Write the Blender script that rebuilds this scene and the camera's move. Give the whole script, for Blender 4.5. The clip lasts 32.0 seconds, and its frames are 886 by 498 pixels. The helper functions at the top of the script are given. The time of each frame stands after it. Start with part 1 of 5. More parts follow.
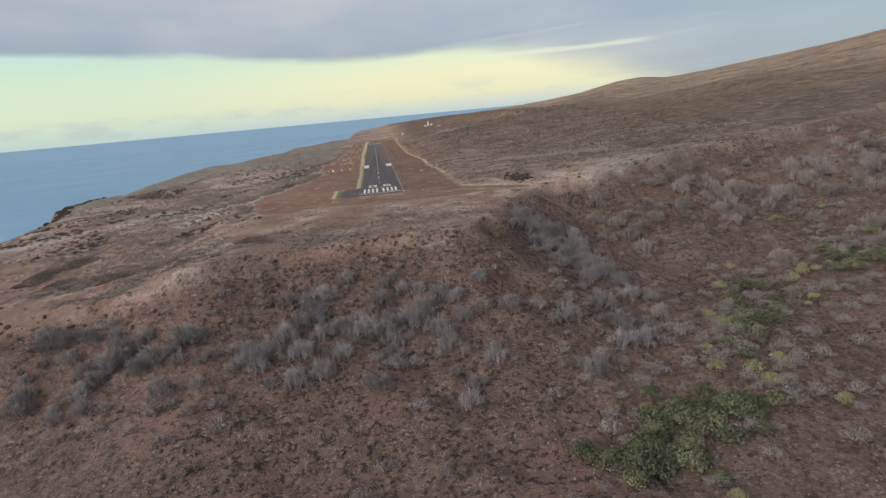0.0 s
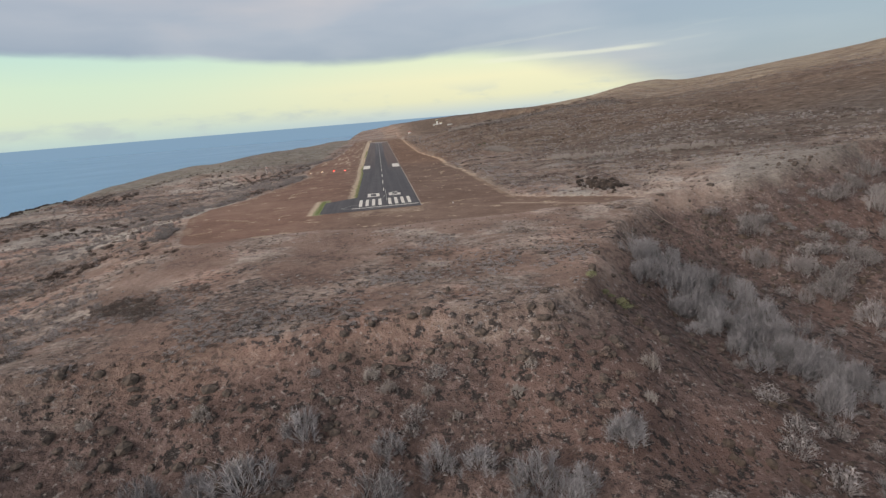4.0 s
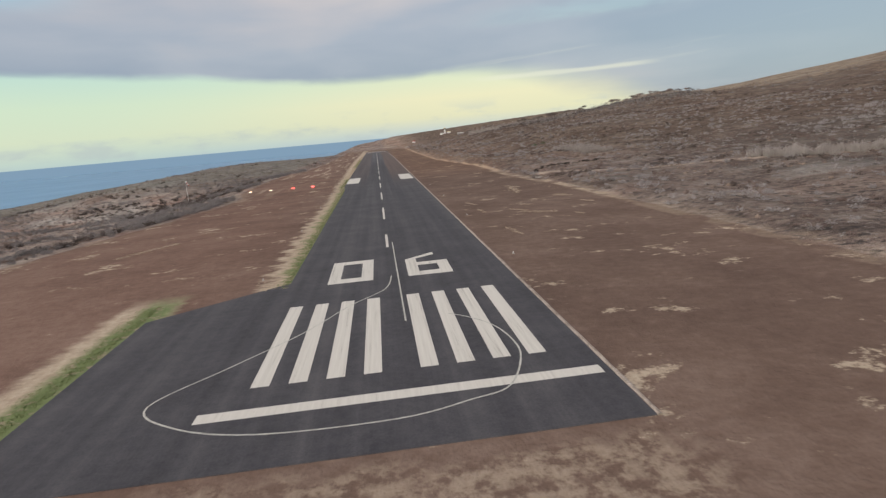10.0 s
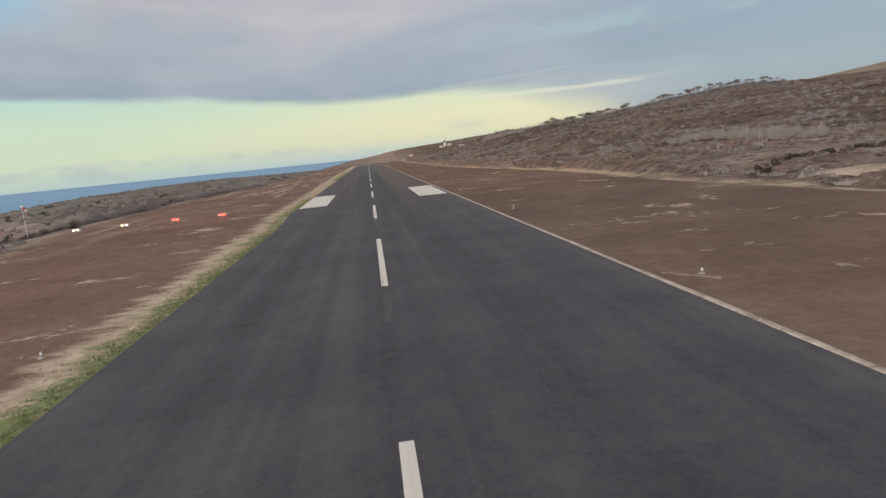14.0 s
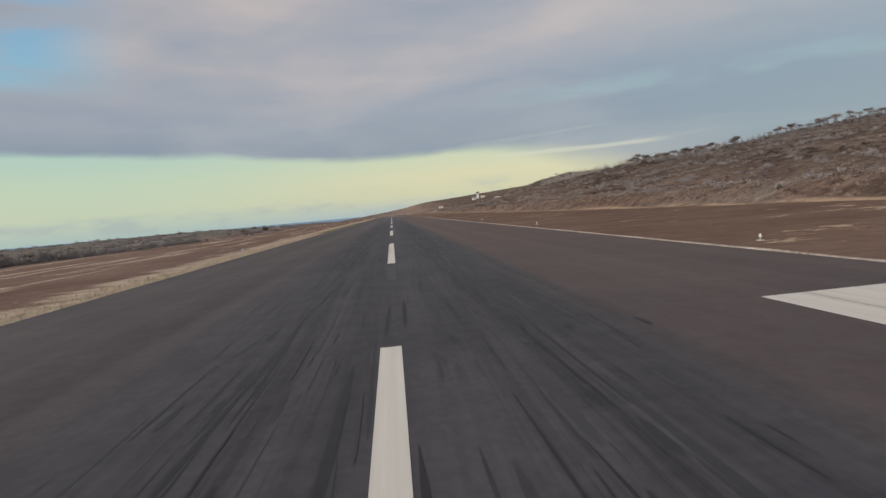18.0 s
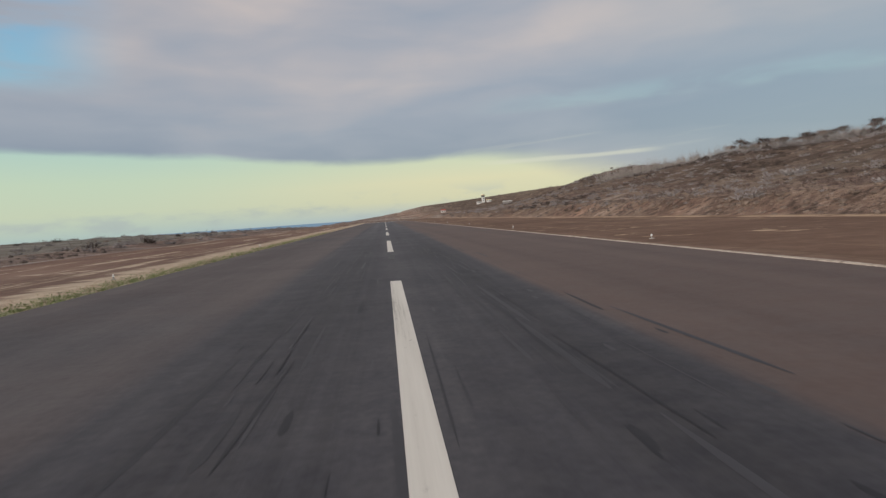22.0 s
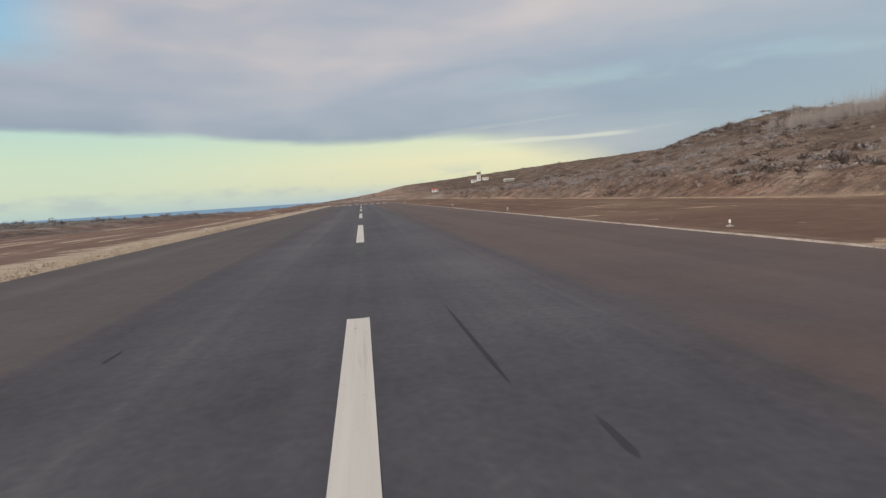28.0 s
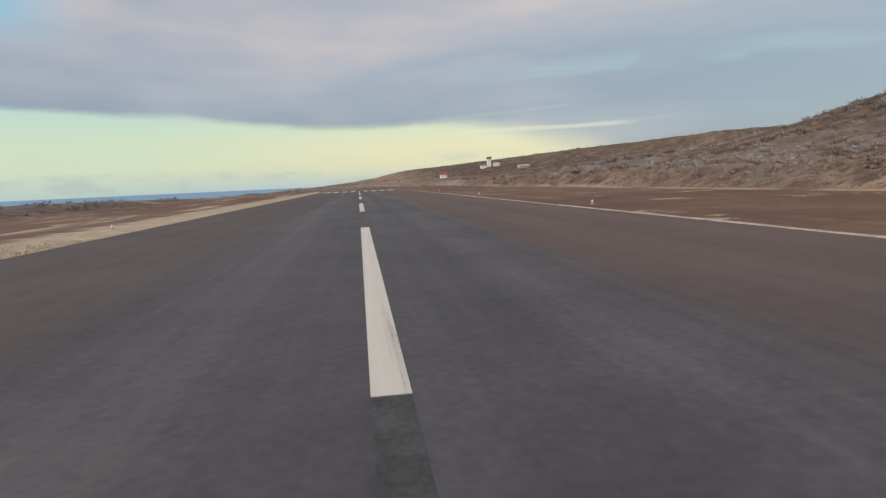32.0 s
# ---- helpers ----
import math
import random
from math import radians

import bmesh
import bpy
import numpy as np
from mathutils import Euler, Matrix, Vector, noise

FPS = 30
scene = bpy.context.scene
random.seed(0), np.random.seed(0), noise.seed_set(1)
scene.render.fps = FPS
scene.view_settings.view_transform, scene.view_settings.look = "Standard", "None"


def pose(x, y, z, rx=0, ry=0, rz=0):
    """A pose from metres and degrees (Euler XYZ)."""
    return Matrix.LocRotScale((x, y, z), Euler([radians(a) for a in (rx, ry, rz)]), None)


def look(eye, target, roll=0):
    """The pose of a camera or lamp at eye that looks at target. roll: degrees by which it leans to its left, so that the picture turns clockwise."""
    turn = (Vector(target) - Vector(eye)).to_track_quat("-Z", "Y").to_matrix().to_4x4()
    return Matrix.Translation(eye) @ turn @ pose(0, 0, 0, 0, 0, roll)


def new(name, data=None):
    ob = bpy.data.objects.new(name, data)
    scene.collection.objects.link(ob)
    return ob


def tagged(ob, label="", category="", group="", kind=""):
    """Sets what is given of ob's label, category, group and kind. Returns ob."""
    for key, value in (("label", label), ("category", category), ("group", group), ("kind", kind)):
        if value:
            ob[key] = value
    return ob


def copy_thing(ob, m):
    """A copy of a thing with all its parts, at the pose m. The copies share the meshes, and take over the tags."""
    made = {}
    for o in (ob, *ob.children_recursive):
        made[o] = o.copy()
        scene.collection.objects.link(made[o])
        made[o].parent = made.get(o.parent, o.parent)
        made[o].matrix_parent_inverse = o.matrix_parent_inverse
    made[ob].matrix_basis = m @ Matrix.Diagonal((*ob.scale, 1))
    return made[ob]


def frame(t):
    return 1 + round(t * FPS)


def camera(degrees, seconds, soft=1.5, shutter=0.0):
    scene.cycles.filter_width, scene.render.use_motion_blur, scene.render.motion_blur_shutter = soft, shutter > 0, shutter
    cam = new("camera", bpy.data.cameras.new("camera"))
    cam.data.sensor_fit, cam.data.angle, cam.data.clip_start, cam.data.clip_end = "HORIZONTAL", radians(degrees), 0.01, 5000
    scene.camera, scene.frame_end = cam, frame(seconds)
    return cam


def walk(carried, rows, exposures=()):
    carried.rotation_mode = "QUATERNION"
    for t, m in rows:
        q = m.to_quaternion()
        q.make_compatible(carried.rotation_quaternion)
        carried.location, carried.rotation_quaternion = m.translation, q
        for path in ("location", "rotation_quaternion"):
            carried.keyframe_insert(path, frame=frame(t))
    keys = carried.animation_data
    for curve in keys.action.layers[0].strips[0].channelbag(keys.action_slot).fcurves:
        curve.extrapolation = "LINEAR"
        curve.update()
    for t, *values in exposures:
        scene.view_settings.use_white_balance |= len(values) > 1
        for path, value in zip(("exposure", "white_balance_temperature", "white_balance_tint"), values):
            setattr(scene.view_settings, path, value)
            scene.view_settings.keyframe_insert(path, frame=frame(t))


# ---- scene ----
# One stretch of coast: an airstrip on a plateau, the sea on one side, a dry hill on the other.
# y runs along the airstrip from its near end, x to the hill, z = 0 on the asphalt.
cam = camera(72.97, 32.0, soft=1.35, shutter=0.1)
ROWS = [
    (0.0, (-0.23, -423.30, 51.43), (9.06, -326.25, 29.17), -5.27),
    (0.5, (0.20, -403.55, 49.42), (8.97, -306.51, 26.90), -4.92),
    (1.0, (0.47, -383.87, 47.43), (8.77, -286.78, 24.98), -4.45),
    (1.5, (0.63, -364.31, 45.49), (8.65, -267.16, 23.18), -3.88),
    (2.0, (0.58, -344.88, 43.62), (8.45, -247.66, 21.55), -3.38),
    (2.5, (0.35, -325.63, 41.83), (7.99, -228.39, 19.80), -3.33),
    (3.0, (0.12, -306.54, 40.19), (7.72, -209.27, 18.27), -3.69),
    (3.5, (-0.19, -287.47, 38.70), (7.91, -190.17, 17.08), -4.33),
    (5.5, (-0.14, -211.46, 32.54), (10.14, -114.38, 10.85), -5.03),
    (6.0, (0.03, -192.68, 30.82), (10.42, -95.61, 9.17), -4.79),
    (6.5, (0.22, -173.97, 29.00), (10.55, -76.87, 7.43), -4.35),
    (7.0, (0.17, -155.21, 27.29), (10.30, -58.02, 6.03), -4.16),
    (7.5, (0.14, -136.43, 25.67), (10.02, -39.16, 4.66), -4.20),
    (8.0, (0.15, -117.37, 24.15), (9.77, -20.01, 3.43), -4.35),
    (8.5, (0.06, -98.01, 22.66), (9.18, -0.53, 2.32), -4.55),
    (9.0, (-0.13, -78.83, 21.18), (8.89, 18.79, 1.44), -4.82),
    (9.5, (-0.08, -60.12, 19.91), (8.75, 37.63, 0.75), -5.03),
    (10.0, (-0.17, -41.69, 18.60), (9.13, 56.05, -0.36), -5.05),
    (10.5, (0.02, -23.32, 17.32), (9.33, 74.49, -1.28), -4.93),
    (11.0, (-0.11, -4.80, 15.95), (9.22, 93.09, -2.21), -4.87),
    (11.5, (0.22, 13.25, 14.50), (9.42, 111.25, -3.15), -4.92),
    (12.0, (0.09, 32.01, 13.40), (9.55, 130.05, -3.88), -4.96),
    (12.5, (0.06, 50.54, 12.24), (9.74, 148.58, -4.89), -5.11),
    (13.0, (-0.07, 69.06, 11.11), (9.99, 167.11, -5.80), -5.37),
    (13.5, (-0.08, 87.48, 9.96), (10.36, 185.51, -6.77), -5.55),
    (15.5, (-0.51, 159.14, 4.98), (10.09, 257.68, -8.31), -6.31),
    (16.0, (0.33, 177.49, 4.54), (10.23, 276.23, -7.75), -6.23),
    (16.5, (0.66, 195.92, 3.99), (9.85, 294.98, -6.10), -5.83),
    (17.0, (0.52, 214.16, 3.55), (8.72, 313.41, -5.55), -5.45),
    (17.5, (0.19, 232.43, 3.25), (8.32, 331.82, -4.18), -5.29),
    (18.0, (0.29, 249.33, 2.93), (8.25, 348.79, -3.65), -5.16),
    (18.5, (0.23, 265.54, 2.92), (8.06, 365.06, -3.05), -5.30),
    (19.0, (0.13, 281.46, 2.99), (7.90, 381.01, -2.51), -5.54),
    (19.5, (0.12, 297.69, 2.90), (7.87, 397.27, -2.00), -5.88),
    (20.0, (0.13, 313.89, 2.78), (8.19, 413.46, -1.66), -6.00),
    (20.5, (0.10, 329.75, 2.76), (8.54, 429.31, -1.18), -5.82),
    (21.0, (0.08, 345.49, 2.78), (8.53, 445.07, -0.69), -5.28),
    (21.5, (-0.16, 361.25, 2.75), (8.89, 460.75, -1.55), -4.61),
    (22.0, (-0.27, 376.59, 2.71), (9.01, 475.99, -3.05), -4.00),
    (22.5, (-0.42, 391.27, 2.62), (9.17, 490.53, -4.79), -3.86),
    (23.0, (-0.49, 405.26, 2.57), (8.96, 504.45, -5.95), -3.84),
    (23.5, (-0.62, 419.37, 2.54), (9.19, 518.51, -6.15), -3.89),
    (24.0, (-0.68, 433.13, 2.54), (9.69, 532.17, -6.68), -3.93),
    (24.5, (-0.64, 446.37, 2.54), (10.32, 545.34, -6.68), -3.90),
    (25.0, (-0.33, 459.03, 2.51), (11.31, 557.90, -6.96), -3.81),
    (25.5, (0.16, 471.03, 2.44), (12.28, 569.82, -7.26), -3.71),
    (27.5, (0.28, 518.47, 2.60), (13.20, 617.18, -6.79), -3.66),
    (28.0, (0.25, 529.52, 2.49), (13.12, 628.27, -6.61), -3.71),
    (28.5, (0.18, 539.64, 2.51), (12.66, 638.43, -6.75), -3.83),
    (29.0, (0.11, 549.69, 2.54), (12.63, 648.45, -6.89), -3.84),
    (29.5, (0.06, 559.85, 2.63), (12.81, 658.51, -7.50), -3.61),
    (30.0, (0.06, 569.36, 2.69), (13.19, 667.95, -7.66), -3.36),
    (30.5, (0.02, 578.59, 2.62), (13.23, 677.14, -8.07), -3.21),
    (31.0, (-0.03, 586.62, 2.56), (13.16, 685.14, -8.40), -3.13),
    (31.5, (-0.10, 595.53, 2.47), (13.34, 693.96, -9.04), -2.93),
    (32.0, (-0.23, 603.95, 2.37), (13.13, 702.41, -8.89), -2.64),
]
walk(cam, [(t, look(eye, target, roll)) for t, eye, target, roll in ROWS],
     exposures=[(0, 0.18), (9, 0.14), (13, 0.0), (16, 0.06), (17, -0.2), (22, -0.17), (24, 0.0), (32, 0.02)])

SEA = -65.0


def lin(r, g, b):
    """Linear colour from 0-255 display values."""
    return tuple(((c / 255 + 0.055) / 1.055) ** 2.4 if c > 10 else c / 255 / 12.92 for c in (r, g, b)) + (1.0,)


class Nodes:
    """A short way to write node trees."""

    def __init__(self, tree):
        self.t = tree
        tree.nodes.clear()

    def add(self, kind, ins=(), **props):
        n = self.t.nodes.new(kind)
        for k, v in props.items():
            setattr(n, k, v)
        for k, v in dict(ins).items():
            s = n.inputs[k]
            if isinstance(v, bpy.types.NodeSocket):
                self.t.links.new(v, s)
            else:
                s.default_value = v
        return n

    def math(self, op, a, b=0.0, c=0.0, clamp=False):
        return self.add("ShaderNodeMath", {0: a, 1: b, 2: c}, operation=op, use_clamp=clamp).outputs[0]

    def ramp(self, fac, stops, mode="LINEAR"):
        n = self.add("ShaderNodeValToRGB", {0: fac})
        e = n.color_ramp.elements
        n.color_ramp.interpolation = mode
        while len(e) < len(stops):
            e.new(0.5)
        for el, (p, c) in zip(e, stops):
            el.position, el.color = p, c if len(c) == 4 else (*c, 1)
        return n.outputs[0]

    def mix(self, fac, a, b, mode="MIX"):
        n = self.add("ShaderNodeMix", {0: fac, 6: a, 7: b}, data_type="RGBA", blend_type=mode)
        return n.outputs[2]

    def noise(self, vec, scale, detail=4.0, rough=0.55, dist=0.0):
        return self.add("ShaderNodeTexNoise", {"Vector": vec, "Scale": scale, "Detail": detail, "Roughness": rough, "Distortion": dist}).outputs[0]

    def step(self, v, lo, hi):
        return self.add("ShaderNodeMapRange", {0: v, 1: lo, 2: hi, 3: 0.0, 4: 1.0}, interpolation_type="SMOOTHSTEP").outputs[0]


# ---- sky and light ----
SUN_EL, SUN_AZ = 9.0, 235.0   # low in the west, behind the approach


def make_world():
    w = bpy.data.worlds.new("dusk_sky")
    scene.world = w
    w.use_nodes = True
    n = Nodes(w.node_tree)
    d = n.add("ShaderNodeTexCoord").outputs["Generated"]
    s = n.add("ShaderNodeSeparateXYZ", {0: d})
    x, y, z = s.outputs
    el = n.math("MULTIPLY", n.math("ARCSINE", z), 57.2958)
    az = n.math("MULTIPLY", n.math("ARCTAN2", x, y), 57.2958)
    # clear sky: pale yellow-green low down, cyan to blue higher and away to the sea
    up = n.math("DIVIDE", n.math("ADD", el, 1.0), 25.0)
    low = n.ramp(up, [(0.0, lin(170, 192, 208)), (0.05, lin(190, 204, 204)), (0.10, lin(220, 220, 188)), (0.17, lin(228, 224, 188)),
                      (0.28, lin(208, 222, 194)), (0.42, lin(168, 206, 208)), (0.62, lin(136, 186, 214)), (1.0, lin(104, 166, 216))])
    side = n.ramp(up, [(0.0, lin(168, 194, 206)), (0.05, lin(186, 207, 201)), (0.12, lin(206, 219, 194)), (0.22, lin(202, 221, 196)),
                       (0.34, lin(184, 215, 205)), (0.5, lin(146, 200, 222)), (1.0, lin(90, 168, 226))])
    clear = n.mix(n.step(az, 8.0, -26.0), low, side)
    # a cloud deck seen at a flat angle: its cover is laid out on a level plane
    zz = n.math("MAXIMUM", z, 0.02)
    px, py = n.math("DIVIDE", x, zz), n.math("DIVIDE", y, zz)
    plane = n.add("ShaderNodeCombineXYZ", {0: px, 1: n.math("MULTIPLY", py, 0.8), 2: 0.0}).outputs[0]
    ang = n.add("ShaderNodeCombineXYZ", {0: n.math("MULTIPLY", az, 0.040), 1: n.math("MULTIPLY", el, 0.15), 2: 3.0}).outputs[0]
    wob = n.math("ADD", n.math("MULTIPLY", n.noise(ang, 1.0, 3, 0.45, 0.2), 0.8), n.math("MULTIPLY", n.noise(plane, 0.25, 2, 0.45), 0.2))
    fine = n.noise(ang, 2.6, 4, 0.5, 0.3)
    edge = n.math("ADD", n.math("ADD", 5.45, n.math("MULTIPLY", n.math("SUBTRACT", wob, 0.5), 1.4)), n.math("MULTIPLY", n.math("SUBTRACT", fine, 0.5), 1.3))
    edge = n.math("ADD", edge, n.math("MULTIPLY", n.step(az, 2.0, -34.0), 1.9))
    edge = n.math("ADD", edge, n.math("MULTIPLY", n.math("ADD", n.step(az, 8.0, 26.0), n.step(az, 20.0, 34.0)), -3.2))
    veil = n.math("ADD", 1.0, n.math("MULTIPLY", n.step(az, 4.0, 20.0), 2.4))
    deck = n.step(n.math("DIVIDE", n.math("SUBTRACT", el, edge), veil), -0.45, 0.5)
    hole = n.math("MULTIPLY", n.step(az, -20.0, -30.0), n.math("MULTIPLY", n.step(el, 11.0, 13.5), n.step(el, 22.0, 18.0)))
    slit = n.math("MULTIPLY", n.step(az, 6.0, 20.0), n.math("MULTIPLY", n.step(el, 8.6, 9.3), n.step(el, 11.0, 9.8)))
    gap = n.math("ADD", n.math("MULTIPLY", hole, n.step(n.math("ADD", n.math("MULTIPLY", wob, 0.6), n.math("MULTIPLY", fine, 0.4)), 0.36, 0.54)), n.math("MULTIPLY", slit, n.math("MULTIPLY", n.step(fine, 0.40, 0.62), 0.3)), clamp=True)
    cover = n.math("MULTIPLY", deck, n.math("SUBTRACT", 1.0, n.math("MULTIPLY", gap, 0.9)))
    shade = n.math("ADD", n.math("MULTIPLY", wob, 0.62), n.math("ADD", n.math("MULTIPLY", fine, 0.16), n.math("MULTIPLY", n.step(el, 6.0, 16.0), 0.17)))
    cloud = n.ramp(shade, [(0.34, lin(144, 156, 174)), (0.45, lin(164, 171, 184)), (0.54, lin(184, 182, 188)), (0.66, lin(212, 199, 194))])
    cloud = n.mix(n.math("MULTIPLY", n.step(az, 8.0, 42.0), 0.5), cloud, lin(146, 166, 180))
    # thin bright streaks under the edge of the deck
    sv = n.add("ShaderNodeCombineXYZ", {0: n.math("MULTIPLY", az, 0.045), 1: n.math("SUBTRACT", n.math("MULTIPLY", el, 0.85), n.math("MULTIPLY", az, 0.06)), 2: 0.0}).outputs[0]
    streak = n.step(n.noise(sv, 1.3, 4, 0.5), 0.55, 0.72)
    band = n.math("ABSOLUTE", n.math("SUBTRACT", el, n.math("ADD", 4.5, n.math("MULTIPLY", n.math("SUBTRACT", fine, 0.5), 0.8))))
    long = n.math("MULTIPLY", n.step(band, 0.34, 0.05), n.math("MULTIPLY", n.step(az, 8.0, 13.0), n.step(az, 27.0, 23.0)))
    streak = n.math("MULTIPLY", streak, n.math("MULTIPLY", n.math("MULTIPLY", n.step(el, 4.2, 5.2), n.step(el, 7.5, 6.0)), n.step(az, 4.0, 12.0)))
    streak = n.math("MAXIMUM", n.math("MULTIPLY", streak, 0.3), long)
    sky = n.mix(cover, clear, cloud)
    sky = n.mix(n.math("MULTIPLY", streak, 0.55), sky, lin(226, 226, 206))
    # low puffs far out over the water
    puff = n.noise(n.add("ShaderNodeCombineXYZ", {0: n.math("MULTIPLY", az, 0.16), 1: n.math("MULTIPLY", el, 0.5), 2: 7.0}).outputs[0], 1.0, 5, 0.55)
    puff = n.math("MULTIPLY", n.step(puff, 0.50, 0.68), n.step(el, 3.2, 1.2))
    sky = n.mix(n.math("MULTIPLY", puff, 0.6), sky, lin(176, 190, 194))
    # beyond the sheet of water the sea goes on to the horizon
    sky = n.mix(n.step(el, 0.0, -0.05), sky, lin(121, 152, 179))
    # the bright evening sky round the low sun
    sd = Vector((math.sin(radians(SUN_AZ)), math.cos(radians(SUN_AZ)), 0.25)).normalized()
    dot = n.add("ShaderNodeVectorMath", {0: d, 1: sd}, operation="DOT_PRODUCT").outputs["Value"]
    glow = n.math("MULTIPLY", n.math("POWER", n.math("MAXIMUM", dot, 0.0), 3.0), n.step(z, -0.02, 0.05))
    sky = n.mix(glow, sky, (2.4, 2.15, 1.95, 1), "ADD")
    nish = n.add("ShaderNodeTexSky", sky_type="NISHITA", sun_disc=False, sun_elevation=radians(SUN_EL), sun_rotation=radians(SUN_AZ))
    air = n.add("ShaderNodeBackground", {0: nish.outputs[0], 1: 0.02})
    seen = n.add("ShaderNodeBackground", {0: sky, 1: 0.92})
    both = n.add("ShaderNodeAddShader", {0: air.outputs[0], 1: seen.outputs[0]})
    n.add("ShaderNodeOutputWorld", {0: both.outputs[0]})


make_world()
sun = new("sun", bpy.data.lights.new("sun", "SUN"))
sun.data.energy, sun.data.angle, sun.data.color = 1.5, radians(16), (1.0, 0.92, 0.86)
a = radians(SUN_AZ)
sun.matrix_world = look((0, 0, 300), (-math.sin(a) * 100, -math.cos(a) * 100, 300 - 100 * math.tan(radians(SUN_EL + 14))))


# ---- helpers for building ----
def material(name, rough=0.9, spec=0.3, metal=0.0):
    m = bpy.data.materials.new(name)
    m.use_nodes = True
    n = Nodes(m.node_tree)
    b = n.add("ShaderNodeBsdfPrincipled", {"Roughness": rough, "Specular IOR Level": spec, "Metallic": metal})
    n.add("ShaderNodeOutputMaterial", {0: b.outputs[0]})
    return m, n, b


def link(n, out, b, key):
    n.t.links.new(out, b.inputs[key])


def bump(n, b, height, strength=0.4, dist=0.1):
    link(n, n.add("ShaderNodeBump", {"Strength": strength, "Distance": dist, "Height": height}).outputs[0], b, "Normal")


def world_pos(n):
    return n.add("ShaderNodeNewGeometry").outputs["Position"]


def paint(name, color, rough=0.6, vary=0.15, scale=3.0, metal=0.0, spec=0.4):
    """Plain paint or plastic with grain and grime."""
    m, n, b = material(name, rough, spec, metal)
    p = world_pos(n)
    dark = tuple(c * (1 - vary * 2) for c in color[:3]) + (1,)
    lite = tuple(min(1, c * (1 + vary * 0.6)) for c in color[:3]) + (1,)
    f = n.math("ADD", n.math("MULTIPLY", n.noise(p, scale, 4), 0.6), n.math("MULTIPLY", n.noise(p, scale * 9, 3), 0.4))
    link(n, n.mix(n.step(f, 0.3, 0.7), dark, lite), b, "Base Color")
    bump(n, b, n.noise(p, scale * 14, 2), 0.1, 0.01)
    return m


def mesh_object(name, verts, faces, mat=None, parent=None, smooth=False):
    me = bpy.data.meshes.new(name)
    me.from_pydata([tuple(v) for v in verts], [], faces)
    me.update()
    if smooth:
        me.polygons.foreach_set("use_smooth", [True] * len(me.polygons))
    ob = new(name, me)
    if mat:
        me.materials.append(mat)
    if parent:
        ob.parent = parent
    return ob


def part(name, bm, mat, parent, label=""):
    me = bpy.data.meshes.new(name)
    bm.to_mesh(me)
    bm.free()
    ob = new(name, me)
    me.materials.append(mat)
    ob.parent = parent
    return tagged(ob, label)


# ---- the lie of the land ----
def smooth(v, lo, hi):
    t = np.clip((v - lo) / (hi - lo), 0, 1)
    return t * t * (3 - 2 * t)


def lattice(ix, iy, seed):
    h = (ix.astype(np.int64) * 374761393 + iy.astype(np.int64) * 668265263 + seed * 1442695041) & 0x7FFFFFFF
    h = ((h ^ (h >> 13)) * 1274126177) & 0x7FFFFFFF
    return ((h ^ (h >> 16)) & 0xFFFF) / 65535.0


def vnoise(x, y, seed=0):
    ix, iy = np.floor(x), np.floor(y)
    fx, fy = x - ix, y - iy
    fx, fy = fx * fx * (3 - 2 * fx), fy * fy * (3 - 2 * fy)
    a, b = lattice(ix, iy, seed), lattice(ix + 1, iy, seed)
    c, d = lattice(ix, iy + 1, seed), lattice(ix + 1, iy + 1, seed)
    return (a * (1 - fx) + b * fx) * (1 - fy) + (c * (1 - fx) + d * fx) * fy


def fbm(x, y, size, octaves=4, seed=0):
    out, amp, tot = 0.0, 1.0, 0.0
    for k in range(octaves):
        out = out + amp * vnoise(x / size + 17 * k, y / size - 9 * k, seed + k)
        tot += amp
        amp *= 0.5
        size *= 0.5
    return out / tot * 2 - 1


EDGE_Y = (-60, -43, -20, 20, 47, 75, 100, 120, 150, 175, 200, 225, 250, 320, 354, 400, 500, 850)
EDGE_X = (-70, -77, -83, -92, -90, -77, -72, -68, -61, -56, -55, -61, -63, -64, -61, -52, -48, -46)
POLAR_AZ = (8, 13, 18, 21.2, 24.2, 26.6, 29.2, 32.3, 34, 38, 42.2, 44.5, 52, 70, 100)
POLAR_Z = (12, 33, 68, 100, 150, 172, 150, 170, 190, 225, 264, 294, 370, 490, 560)


def left_edge(y):
    """Where the graded dirt ends on the sea side."""
    return np.interp(y, EDGE_Y, EDGE_X)


def right_edge(y):
    """Where the graded dirt ends on the hill side."""
    return 57 + 42 * smooth(-y, 4, 46) - 4 * smooth(y, 120, 200) - 8 * smooth(y, 280, 400)


# the brink of the plateau, from the sea round a gully's head to the hill
BRINK = ((-700, -150), (-300, -168), (-160, -172), (-85, -164), (-40, -153), (0, -148), (30, -149), (43, -140), (51, -123), (60, -106), (73, -86), (86, -68),
         (97, -51), (110, -47), (150, -40), (215, -6), (300, 18), (700, 112))


